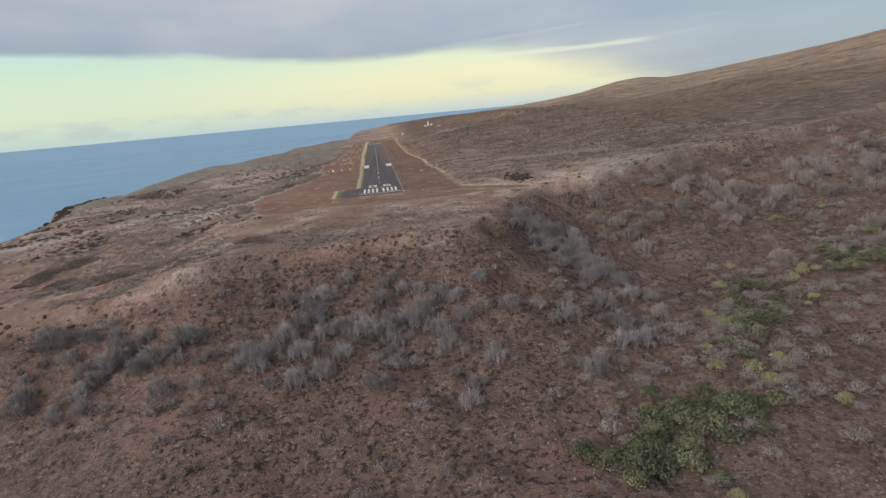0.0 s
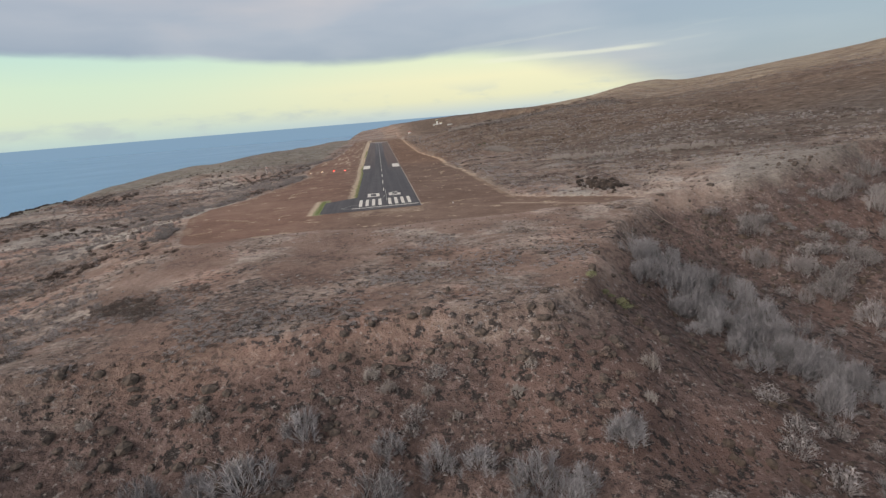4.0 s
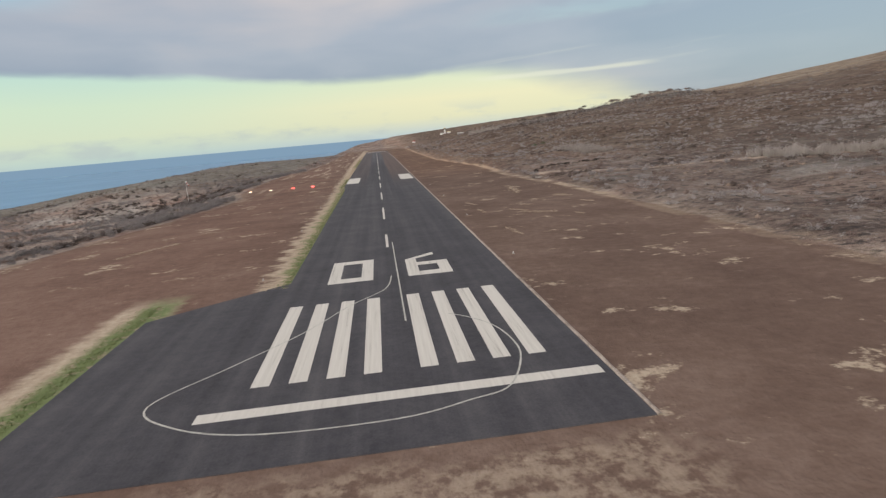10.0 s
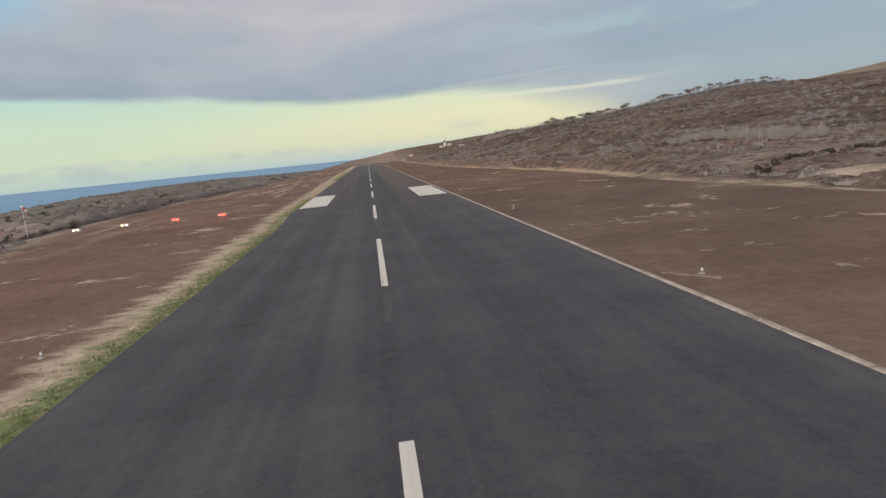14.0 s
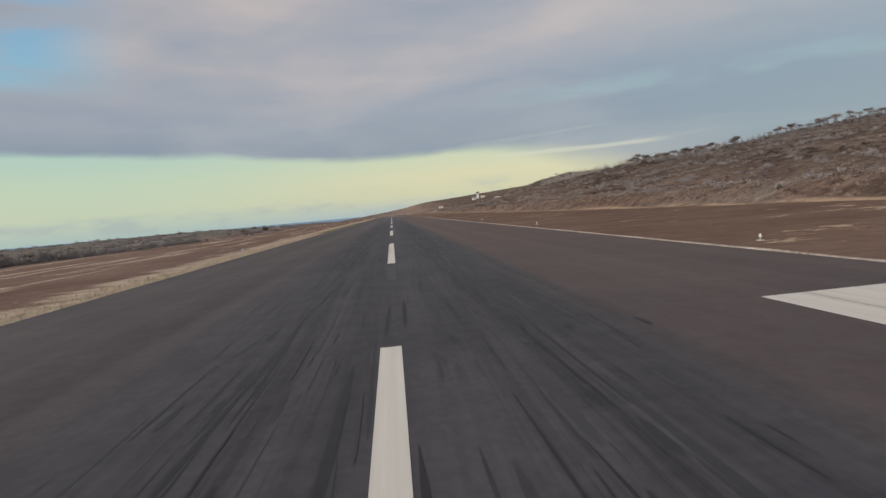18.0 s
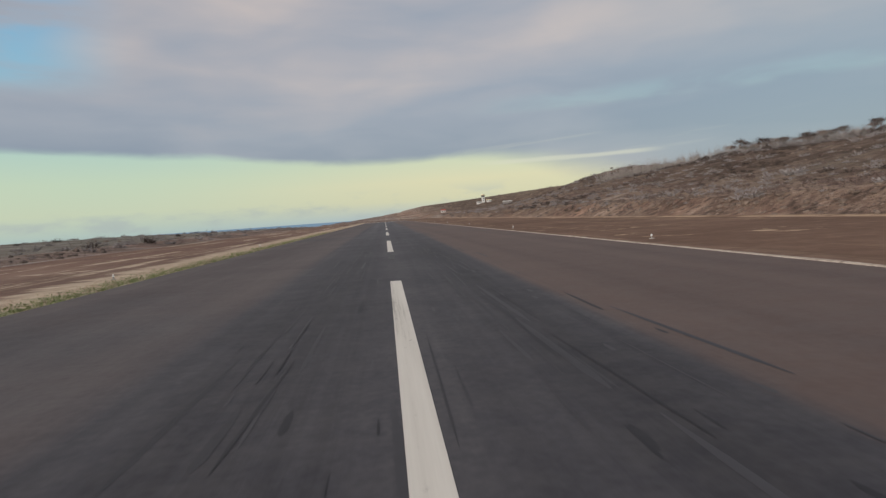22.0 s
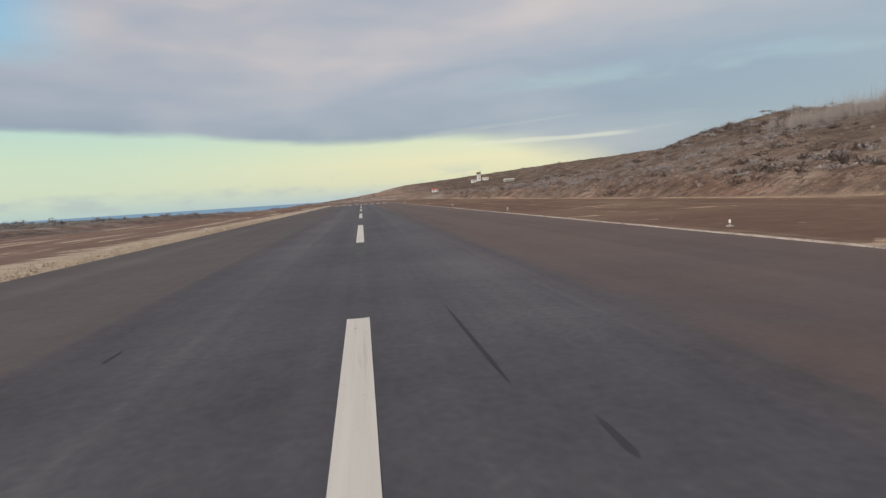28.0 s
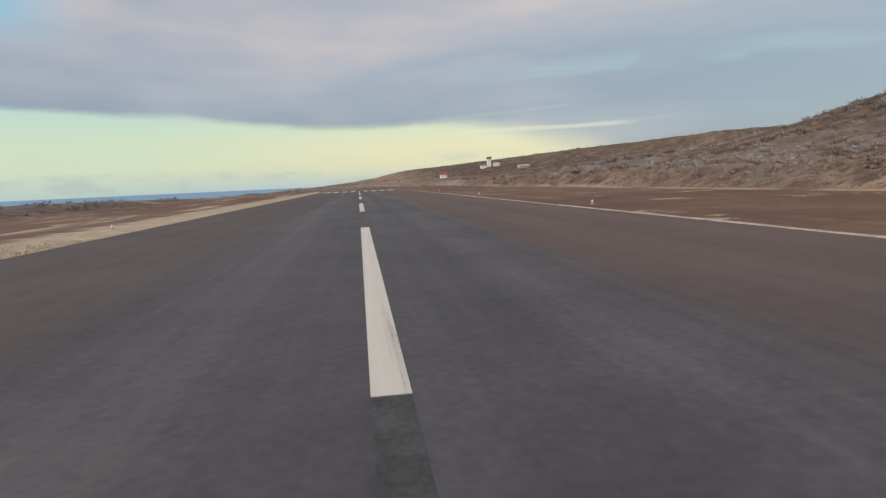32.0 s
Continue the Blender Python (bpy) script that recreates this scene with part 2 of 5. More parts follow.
def below_brink(x, y):
    """Distance past the brink, positive on the valley side."""
    x, y = np.asarray(x, float), np.asarray(y, float)
    best = np.full(np.broadcast(x, y).shape, 1e9)
    for (x0, y0), (x1, y1) in zip(BRINK, BRINK[1:]):
        dx, dy = x1 - x0, y1 - y0
        u = np.clip(((x - x0) * dx + (y - y0) * dy) / (dx * dx + dy * dy), 0, 1)
        best = np.minimum(best, np.hypot(x - x0 - u * dx, y - y0 - u * dy))
    edge = np.interp(x, [p[0] for p in BRINK], [p[1] for p in BRINK])
    return np.where(y < edge, best, -best)


def coast_x(x, y):
    return -450 - 70 * smooth(y, 450, 650) - 130 * smooth(y, 1000, 1600) + 45 * fbm(x * 0.4, y, 170, 4, 7) + 14 * fbm(x, y, 30, 2, 9)


def ground(x, y):
    """Height of the land."""
    x, y = np.asarray(x, float), np.asarray(y, float)
    le, re = left_edge(y), right_edge(y)
    big, mid, small = fbm(x, y, 160, 3, 3), fbm(x, y, 38, 3, 11), fbm(x, y, 9, 3, 23)
    # sea side: a long fall to the cliffs
    dl = np.maximum(le - x, 0)
    flat = smooth(y, 290, 430)
    zl = -6 * smooth(dl, 0, 60) * (1 - 0.95 * flat) - (0.045 - 0.0425 * flat) * dl - 26 * smooth(y, 785, 930) * smooth(dl, 10, 75) - 32 * smooth(x, -290 - 20 * flat, -450) - 5 * smooth(x, -270, -430) * flat
    # past a low earth bank the plain by the shore lies a little higher
    zl = zl + smooth(y, 400, 500) * (1 - smooth(y, 750, 880)) * (1.0 * smooth(dl, 3, 12) + 2.4 * smooth(dl, 18, 100)) - 13 * flat * smooth(x, -165, -290)
    # hill side: a ridge along the strip that ends in a nose, then long slopes to the mountain
    dr = np.maximum(x - re, 0)
    ridge = (9.0 + 6.0 * smooth(y, 450, 690)) * smooth(dr, 5, 112) * smooth(y, 250, 430) * (1 - smooth(y, 690, 835))
    zr = ridge + 0.9 * smooth(dr, 0, 7) + 1.5 * smooth(dr, 0.5, 6) * smooth(y, 195, 260) - 1.5 * smooth(dr, 9, 70) * smooth(y, 195, 260) + 0.066 * np.minimum(dr, 1500) + 0.040 * np.clip(dr - 420, 0, 1600)
    # the far end rises, then falls away to another shore
    inland = smooth(x, 150, 1700)
    far = 38 * np.exp(-((x - 1800) / 230) ** 2 - ((y - 3250) / 300) ** 2) + smooth(y, 1000, 2050) * 16 * smooth(x, -120, 90) * (1 - 0.7 * smooth(x, 150, 520)) - 95 * smooth(y, 2150, 3300) * (1 - inland)
    # valley in front of the plateau
    dv = np.maximum(below_brink(x, y) + 3.5 * fbm(x, y, 30, 3, 31), 0)
    crag = smooth(dv, 0, 2.5) * (1 - smooth(dv, 6, 16)) * smooth(fbm(x, y, 22, 3, 33), -0.25, 0.35)
    zv = -3.0 * smooth(-y, 45, 140) - 64 * (1 - np.exp(-0.8 * dv / 64)) - 2.2 * crag
    off = smooth(np.maximum(dl, np.maximum(dr, np.maximum(-48 - y, 0))), 0, 34)
    off = np.maximum(off, smooth(y, 930, 1010))
    rough = big * (2.5 + 0.014 * np.minimum(dl + dr, 900)) + mid * 1.5 + small * 0.55
    rough = rough * (1 - 0.65 * flat * (x < 0))
    rough = rough + smooth(dv, 2, 25) * (mid * 1.8 + small * 1.5)
    # stony ditch beside the graded ground
    ditch = -1.3 * np.exp(-((x - 58) / 2.4) ** 2) * smooth(y, 157, 168) * (1 - smooth(y, 172.5, 175)) - 1.6 * np.exp(-((dr - 8) / 3.5) ** 2) * smooth(y, 176, 186) * (1 - smooth(y, 200, 208))
    z = zl + zr + far + zv + off * rough + ditch - 0.06 * (1 - off)
    z = z + 5 * np.exp(-((x - 305) / 70) ** 2 - ((y - 645) / 70) ** 2)
    z = z + 3.6 * np.exp(-((x - 126) / 32) ** 2 - ((y - 722) / 44) ** 2) - 5.0 * np.exp(-((x - 240) / 85) ** 2 - ((y - 640) / 65) ** 2) - 3.6 * np.exp(-((x - 136) / 30) ** 2 - ((y - 652) / 34) ** 2)
    # the long rise to the mountain far off
    r, az = np.hypot(x, y), np.degrees(np.arctan2(x, y))
    rise = np.interp(az, POLAR_AZ, POLAR_Z) * (np.minimum(r, 4500) / 4500) ** 1.12 + (mid * 2 + small) * 1.5 + big * 3
    # a shelf of higher ground past the end of the strip
    xs = np.clip(x, -120, 420)
    shelf = (16.5 + 0.063 * xs) * smooth(y, 1100, 1150 + 1.54 * (353 - np.clip(x, 60, 353))) * smooth(x, -40, 80) + mid + small
    k = smooth(y, 1000, 1150) * (1 - smooth(r, 1700, 2700)) * (1 - smooth(x, 380, 620)) * smooth(x, -60, 60)
    w = smooth(az, 8, 13) * smooth(r, 650, 1300) * smooth(y, -300, 150)
    z = z * (1 - w) + rise * w
    z = z * (1 - k) + np.maximum(z, shelf) * k
    # broken cliffs along the shore
    coast = coast_x(x, y)
    c = smooth(x, coast + 12, coast - 16)
    return z * (1 - c) - 75 * c


def axis(knots):
    """Grid lines from (start, step) pairs up to the last start."""
    out = []
    for (a, s), (b, _) in zip(knots, knots[1:]):
        out += list(np.arange(a, b - 1e-6, s))
    return np.array(out + [knots[-1][0]])


def build_ground(mat):
    gx = axis([(-1100, 60), (-760, 10), (-420, 8), (-200, 3.0), (-16, 2), (18, 2.5), (230, 8), (500, 25), (1400, 90), (4600, 1)])
    gy = axis([(-900, 40), (-520, 8), (-400, 2.4), (-40, 3), (320, 4), (900, 10), (1300, 22), (2100, 60), (4800, 1)])
    X, Y = np.meshgrid(gx, gy)
    Z = ground(X, Y)
    V = np.stack([X, Y, Z], -1).reshape(-1, 3)
    nx, ny = len(gx), len(gy)
    i = np.arange(ny - 1)[:, None] * nx + np.arange(nx - 1)[None]
    Q = np.stack([i, i + 1, i + 1 + nx, i + nx], -1).reshape(-1, 4)
    me = bpy.data.meshes.new("ground")
    me.vertices.add(len(V))
    me.vertices.foreach_set("co", V.ravel())
    me.loops.add(Q.size)
    me.loops.foreach_set("vertex_index", Q.ravel())
    me.polygons.add(len(Q))
    me.polygons.foreach_set("loop_start", np.arange(0, Q.size, 4))
    me.polygons.foreach_set("loop_total", np.full(len(Q), 4))
    me.polygons.foreach_set("use_smooth", np.ones(len(Q), bool))
    me.update()
    x, y = V[:, 0], V[:, 1]
    graded = smooth(x - left_edge(y), -3, 5) * smooth(right_edge(y) - x, -3, 4) * smooth(y + 14 * fbm(x, y, 40, 3, 5), -56, -46) * smooth(-y, -1010, -960)
    a = me.attributes.new("graded", "FLOAT", "POINT")
    a.data.foreach_set("value", graded.astype(np.float32))
    slope = smooth(below_brink(x, y), -3, 12)
    a = me.attributes.new("slope", "FLOAT", "POINT")
    a.data.foreach_set("value", slope.astype(np.float32))
    dr = x - right_edge(y)
    bank = smooth(dr, -0.5, 1.0) * (1 - smooth(dr, 3.5, 9)) * smooth(y, 100, 120) * (1 - smooth(y, 820, 900))
    dl = left_edge(y) - x
    bank = np.maximum(bank, smooth(dl, 0, 3) * (1 - smooth(dl, 9, 18)) * smooth(y, 380, 460) * (1 - smooth(y, 760, 860)))
    a = me.attributes.new("bank", "FLOAT", "POINT")
    a.data.foreach_set("value", bank.astype(np.float32))
    foot = np.exp(-((dr + 1.2 + 1.2 * fbm(x, y, 30, 2, 161)) / 1.6) ** 2) * smooth(y, 60, 110) * (1 - smooth(y, 820, 900))
    a = me.attributes.new("foot", "FLOAT", "POINT")
    a.data.foreach_set("value", foot.astype(np.float32))
    ob = new("ground", me)
    me.materials.append(mat)
    return tagged(ob, "red-brown dry volcanic ground sloping from hill to sea", "ground", kind="structure")


def ground_material():
    m, n, b = material("dry_ground", 0.95, 0.12)
    p = world_pos(n)
    s = n.add("ShaderNodeSeparateXYZ", {0: p})
    x, y, z = s.outputs
    g = n.add("ShaderNodeAttribute", attribute_name="graded").outputs["Fac"]
    n1, n2, n3 = n.noise(p, 0.011, 5, 0.6), n.noise(p, 0.07, 6, 0.65), n.noise(p, 0.7, 5, 0.7)
    f = n.math("ADD", n.math("MULTIPLY", n1, 0.34), n.math("ADD", n.math("MULTIPLY", n2, 0.38), n.math("MULTIPLY", n3, 0.28)))
    wild = n.ramp(f, [(0.38, (0.052, 0.040, 0.035)), (0.46, (0.125, 0.090, 0.074)), (0.53, (0.205, 0.158, 0.130)), (0.62, (0.33, 0.275, 0.228))])
    # bare red earth shows through the scrub
    red = n.step(n.noise(p, 0.022, 5, 0.65), 0.47, 0.58)
    red = n.math("MULTIPLY", red, n.math("SUBTRACT", 0.75, n.math("MULTIPLY", n.step(x, 45.0, 65.0), 0.45)))
    wild = n.mix(red, wild, n.ramp(f, [(0.38, (0.078, 0.044, 0.034)), (0.5, (0.170, 0.100, 0.076)), (0.63, (0.265, 0.172, 0.132))]))
    # scree and bare red earth on the valley slope
    v = n.add("ShaderNodeAttribute", attribute_name="slope").outputs["Fac"]
    lump = n.math("ADD", n.math("MULTIPLY", n.noise(p, 0.16, 6, 0.7), 0.5), n.math("MULTIPLY", n.noise(p, 0.55, 6, 0.72), 0.5))
    scree = n.ramp(lump, [(0.36, (0.033, 0.024, 0.022)), (0.45, (0.074, 0.050, 0.044)), (0.54, (0.118, 0.079, 0.068)), (0.66, (0.19, 0.138, 0.120))])
    earth = n.ramp(f, [(0.38, (0.088, 0.053, 0.043)), (0.5, (0.126, 0.077, 0.063)), (0.63, (0.17, 0.11, 0.092))])
    scree = n.mix(n.math("MULTIPLY", n.step(n.noise(p, 0.024, 4, 0.6), 0.50, 0.62), 0.75), scree, earth)
    wild = n.mix(n.math("MULTIPLY", v, 0.92), wild, scree)
    # stones and dead brush speckle the open ground
    cover = n.noise(p, 0.0085, 6, 0.68)
    wild = n.mix(n.math("MULTIPLY", n.step(cover, 0.50, 0.60), n.math("SUBTRACT", n.math("SUBTRACT", 0.75, n.math("MULTIPLY", v, 0.55)), n.math("MULTIPLY", n.step(y, -20.0, -50.0), 0.45))), wild, n.ramp(f, [(0.38, (0.120, 0.106, 0.093)), (0.5, (0.208, 0.185, 0.162)), (0.63, (0.305, 0.274, 0.242))]))
    # bare trodden earth before the strip, with islands of brush
    bare = n.math("MULTIPLY", n.math("MULTIPLY", n.step(y, -36.0, -56.0), n.math("SUBTRACT", 1.0, v)), n.step(n.noise(p, 0.028, 5, 0.65), 0.54, 0.46))
    wild = n.mix(n.math("MULTIPLY", bare, 0.85), wild, n.ramp(f, [(0.38, (0.085, 0.056, 0.045)), (0.5, (0.130, 0.086, 0.068)), (0.63, (0.185, 0.130, 0.105))]))
    speck = n.noise(p, 0.42, 5, 0.72)
    much = n.math("SUBTRACT", n.math("ADD", n.math("ADD", 0.35, n.math("MULTIPLY", n.step(y, -40.0, -60.0), 0.3)), n.math("MULTIPLY", n.step(cover, 0.53, 0.43), 0.5)), n.math("MULTIPLY", bare, 0.6))
    wild = n.mix(n.math("MULTIPLY", n.step(speck, 0.49, 0.40), much), wild, (0.032, 0.026, 0.024, 1))
    wild = n.mix(n.math("MULTIPLY", n.step(n.noise(p, 0.9, 4, 0.7), 0.56, 0.68), n.math("MULTIPLY", n.math("SUBTRACT", 1.0, bare), 0.55)), wild, (0.30, 0.265, 0.24, 1))
    # darker brown ground on the upper hillside
    upper = n.math("MULTIPLY", n.step(n.math("ADD", n.math("ADD", x, n.math("MULTIPLY", n1, 60.0)), n.math("MULTIPLY", n.step(y, 240.0, 330.0), 38.0)), 125.0, 185.0), n.math("MULTIPLY", n.step(x, 900.0, 450.0), n.step(y, 15.0, 70.0)))
    umber = n.ramp(n.math("ADD", n.math("MULTIPLY", n.noise(p, 0.2, 6, 0.7), 0.6), n.math("MULTIPLY", n2, 0.4)), [(0.38, (0.038, 0.030, 0.025)), (0.48, (0.078, 0.060, 0.049)), (0.57, (0.125, 0.098, 0.080)), (0.68, (0.20, 0.165, 0.138))])
    wild = n.mix(n.math("MULTIPLY", upper, 0.8), wild, umber)
    # raw red earth in the cut bank at the foot of the hill
    bank = n.add("ShaderNodeAttribute", attribute_name="bank").outputs["Fac"]
    raw = n.ramp(n.noise(p, 0.45, 6, 0.72), [(0.34, (0.034, 0.025, 0.021)), (0.46, (0.078, 0.054, 0.044)), (0.56, (0.125, 0.086, 0.069)), (0.68, (0.200, 0.150, 0.122))])
    wild = n.mix(n.math("MULTIPLY", n.math("MULTIPLY", bank, n.step(n.noise(p, 0.05, 5, 0.7), 0.40, 0.54)), 0.85), wild, raw)
    # grey-green low scrub on the plain by the shore
    plain = n.math("MULTIPLY", n.step(n.math("ADD", x, n.math("MULTIPLY", n2, 16.0)), -50.0, -58.0), n.step(y, 340.0, 430.0))
    olive = n.ramp(n.math("ADD", n.math("MULTIPLY", n.noise(p, 0.16, 6, 0.72), 0.6), n.math("MULTIPLY", n2, 0.4)), [(0.38, (0.050, 0.044, 0.036)), (0.48, (0.098, 0.088, 0.072)), (0.58, (0.150, 0.137, 0.114)), (0.68, (0.21, 0.19, 0.16))])
    wild = n.mix(n.math("MULTIPLY", n.math("MULTIPLY", plain, n.math("SUBTRACT", 1.0, bank)), 0.8), wild, olive)
    # the far mountain pales: distance haze put into its dry grass colour
    wild = n.mix(n.math("MULTIPLY", n.step(x, 450.0, 1200.0), n.math("MULTIPLY", n.step(n1, 0.35, 0.6), 0.45)), wild, n.ramp(f, [(0.4, (0.19, 0.17, 0.12)), (0.6, (0.30, 0.27, 0.19))]))
    pale = n.math("MULTIPLY", n.math("SUBTRACT", 1.0, v), n.step(n.math("SUBTRACT", x, n.math("MULTIPLY", n.step(y, 40.0, -20.0), 90.0)), 70.0, 20.0))
    wild = n.add("ShaderNodeVectorMath", {0: wild, "Scale": n.math("ADD", 1.0, n.math("MULTIPLY", pale, 0.36))}, operation="SCALE").outputs[0]
    dirt = n.ramp(f, [(0.38, (0.080, 0.050, 0.038)), (0.5, (0.118, 0.076, 0.057)), (0.63, (0.170, 0.116, 0.090))])
    redder = n.math("MULTIPLY", n.step(n.math("ADD", x, n.math("MULTIPLY", n1, 60.0)), 30.0, -10.0), 0.48)
    dirt = n.mix(redder, dirt, n.ramp(f, [(0.38, (0.120, 0.064, 0.047)), (0.5, (0.178, 0.098, 0.071)), (0.63, (0.235, 0.142, 0.105))]))
    dirt = n.add("ShaderNodeVectorMath", {0: dirt, "Scale": n.math("ADD", 1.0, n.math("MULTIPLY", n.step(y, 120.0, 0.0), 0.06))}, operation="SCALE").outputs[0]
    # dry grass lies in drawn-out patches along the strip
    pv = n.add("ShaderNodeCombineXYZ", {0: n.math("MULTIPLY", x, 0.085), 1: n.math("MULTIPLY", y, 0.12), 2: 0.0}).outputs[0]
    tan = n.math("MULTIPLY", n.step(n.noise(pv, 1.0, 6, 0.75), 0.585, 0.635), n.step(n3, 0.36, 0.52))
    pv = n.add("ShaderNodeCombineXYZ", {0: n.math("MULTIPLY", x, 0.22), 1: n.math("MULTIPLY", y, 0.016), 2: 3.0}).outputs[0]
    drawn = n.math("MULTIPLY", n.math("MULTIPLY", n.step(n.noise(pv, 1.0, 6, 0.7), 0.54, 0.60), n.step(n3, 0.3, 0.5)), n.math("MULTIPLY", n.step(n.math("ADD", y, n.math("MULTIPLY", x, -2.0)), 250.0, 420.0), n.math("ADD", 0.15, n.math("MULTIPLY", n.step(x, 10.0, -10.0), 0.85))))
    tan = n.math("MAXIMUM", tan, drawn)
    straw = n.ramp(n3, [(0.3, (0.28, 0.205, 0.145)), (0.7, (0.46, 0.37, 0.27))])
    dirt = n.mix(n.math("MULTIPLY", tan, 0.85), dirt, straw)
    # straw and green along the edge of the asphalt on the sea side
    wobble = n.math("MULTIPLY", n.math("SUBTRACT", n.noise(n.add("ShaderNodeCombineXYZ", {0: n.math("MULTIPLY", x, 0.10), 1: n.math("MULTIPLY", y, 0.30), 2: 0.0}).outputs[0], 1.0, 5, 0.7), 0.5), 11.0)
    dist = n.math("ADD", n.math("SUBTRACT", n.math("ADD", -13.7, n.math("MULTIPLY", n.step(y, 185.0, 215.0), -1.2)), x), wobble)
    band = n.math("MULTIPLY", n.step(n.math("SUBTRACT", dist, n.math("MULTIPLY", n.step(y, 260.0, 480.0), 2.0)), 5.2, 3.0), n.math("MULTIPLY", n.step(y, 24.0, 40.0), n.step(x, -13.2, -13.7)))
    pad = n.math("MULTIPLY", n.step(n.math("ADD", n.math("ABSOLUTE", n.math("ADD", x, 30.5)), n.math("MULTIPLY", wobble, 0.4)), 4.5, 2.5),
                 n.math("MULTIPLY", n.step(y, -11.0, -8.0), n.step(y, 42.0, 34.0)))
    rag = n.math("MULTIPLY", n.math("SUBTRACT", n2, 0.5), 26.0)
    front = n.math("MULTIPLY", n.step(n.math("ADD", n.math("ABSOLUTE", n.math("ADD", y, 17.0)), rag), 9.0, 5.0),
                   n.step(n.math("ADD", n.math("ABSOLUTE", n.math("SUBTRACT", x, 1.0)), rag), 18.0, 12.0))
    patch = n.math("MULTIPLY", n.step(n.math("ADD", n.math("ABSOLUTE", n.math("ADD", y, 52.0)), n.math("MULTIPLY", rag, 0.4)), 5.0, 3.0),
                   n.step(n.math("ADD", n.math("ABSOLUTE", n.math("SUBTRACT", x, 66.0)), rag), 15.0, 9.0))
    front = n.math("MULTIPLY", n.math("MAXIMUM", front, patch), n.math("MULTIPLY", n.step(n3, 0.40, 0.56), n.step(n2, 0.36, 0.5)))
    edge = n.math("MULTIPLY", n.step(n.math("ABSOLUTE", n.math("SUBTRACT", x, 15.92)), 0.26, 0.12), n.step(y, -10.0, 4.0))
    verge = n.math("MAXIMUM", n.math("MAXIMUM", band, pad), n.math("MAXIMUM", n.math("MULTIPLY", front, 0.45), n.math("MULTIPLY", edge, 0.0)))
    dirt = n.mix(n.math("MULTIPLY", verge, 0.9), dirt, straw)
    dirt = n.mix(n.math("MULTIPLY", n.math("MULTIPLY", edge, n.step(n3, 0.22, 0.45)), 0.8), dirt, (0.39, 0.345, 0.315, 1))
    lush = n.math("MULTIPLY", n.step(dist, 2.6, 0.8), n.math("MULTIPLY", band, n.math("MAXIMUM", n.step(n.math("ADD", y, n.math("MULTIPLY", wobble, 40.0)), 330.0, 150.0), n.math("MULTIPLY", n.math("MULTIPLY", n.step(y, 375.0, 400.0), n.step(y, 570.0, 500.0)), 0.8))))
    lush = n.math("MAXIMUM", lush, n.math("MULTIPLY", pad, n.step(n.math("ADD", x, n.math("MULTIPLY", wobble, 0.3)), -32.5, -30.5)))
    dirt = n.mix(n.math("MULTIPLY", lush, n.step(n3, 0.30, 0.5)), dirt, n.ramp(n3, [(0.3, (0.085, 0.110, 0.042)), (0.7, (0.165, 0.190, 0.080))]))
    # pale dry rim where the graded ground meets the scrub
    rim = n.math("MULTIPLY", n.math("MULTIPLY", g, n.math("SUBTRACT", 1.0, g)), 4.0)
    rim = n.math("MULTIPLY", n.math("MULTIPLY", n.step(rim, 0.1, 0.6), n.step(y, -44.0, -20.0)), n.step(n.math("ADD", n.noise(p, 0.06, 5, 0.7), n.math("MULTIPLY", n.step(y, 150.0, 420.0), 0.05)), 0.46, 0.58))
    both = n.mix(n.step(n.math("ADD", g, n.math("MULTIPLY", n.math("SUBTRACT", n2, 0.5), 0.9)), 0.35, 0.6), wild, dirt)
    both = n.mix(n.math("MULTIPLY", rim, n.math("MULTIPLY", n.step(y, 330.0, 200.0), 0.24)), both, straw)
    foot = n.add("ShaderNodeAttribute", attribute_name="foot").outputs["Fac"]
    both = n.mix(n.math("MULTIPLY", n.math("MULTIPLY", n.step(foot, 0.25, 0.75), n.step(n.noise(p, 0.09, 5, 0.7), 0.40, 0.52)), 0.7), both, straw)
    # the soil is more iron-red on the hill side farther along
    iron = n.math("MULTIPLY", n.step(x, 10.0, 20.0), n.step(y, 180.0, 300.0))
    tint = n.mix(iron, (1.12, 1.16, 1.19, 1), (1.19, 1.13, 1.06, 1))
    link(n, n.add("ShaderNodeVectorMath", {0: both, 1: tint}, operation="MULTIPLY").outputs[0], b, "Base Color")
    hgt = n.math("ADD", n.math("MULTIPLY", n.noise(p, 0.35, 6, 0.7), 1.0), n.math("MULTIPLY", n.noise(p, 2.2, 4, 0.6), 0.3))
    bump(n, b, n.math("MULTIPLY", hgt, n.math("SUBTRACT", 1.0, n.math("MULTIPLY", g, 0.85))), 1.0, 1.4)
    return m


build_ground(ground_material())


def build_sea():
    m, n, b = material("sea_water", 0.45, 0.18)
    p = world_pos(n)
    link(n, n.ramp(n.noise(p, 0.004, 3), [(0.3, (0.122, 0.250, 0.385)), (0.7, (0.160, 0.300, 0.445))]), b, "Base Color")
    w = n.math("ADD", n.noise(p, 0.12, 4, 0.6), n.math("MULTIPLY", n.noise(p, 0.02, 3), 2.0))
    bump(n, b, w, 0.6, 1.2)
    ob = mesh_object("water", [(-6000, -3000, SEA), (6000, -3000, SEA), (6000, 9000, SEA), (-6000, 9000, SEA)], [(0, 1, 2, 3)], m)
    tagged(ob, "calm blue sea reaching to the horizon", "sea", kind="structure")


build_sea()

# ---- the airstrip ----
WIDTH_L, WIDTH_R, STRIP_END = -14.9, 15.7, 850.0


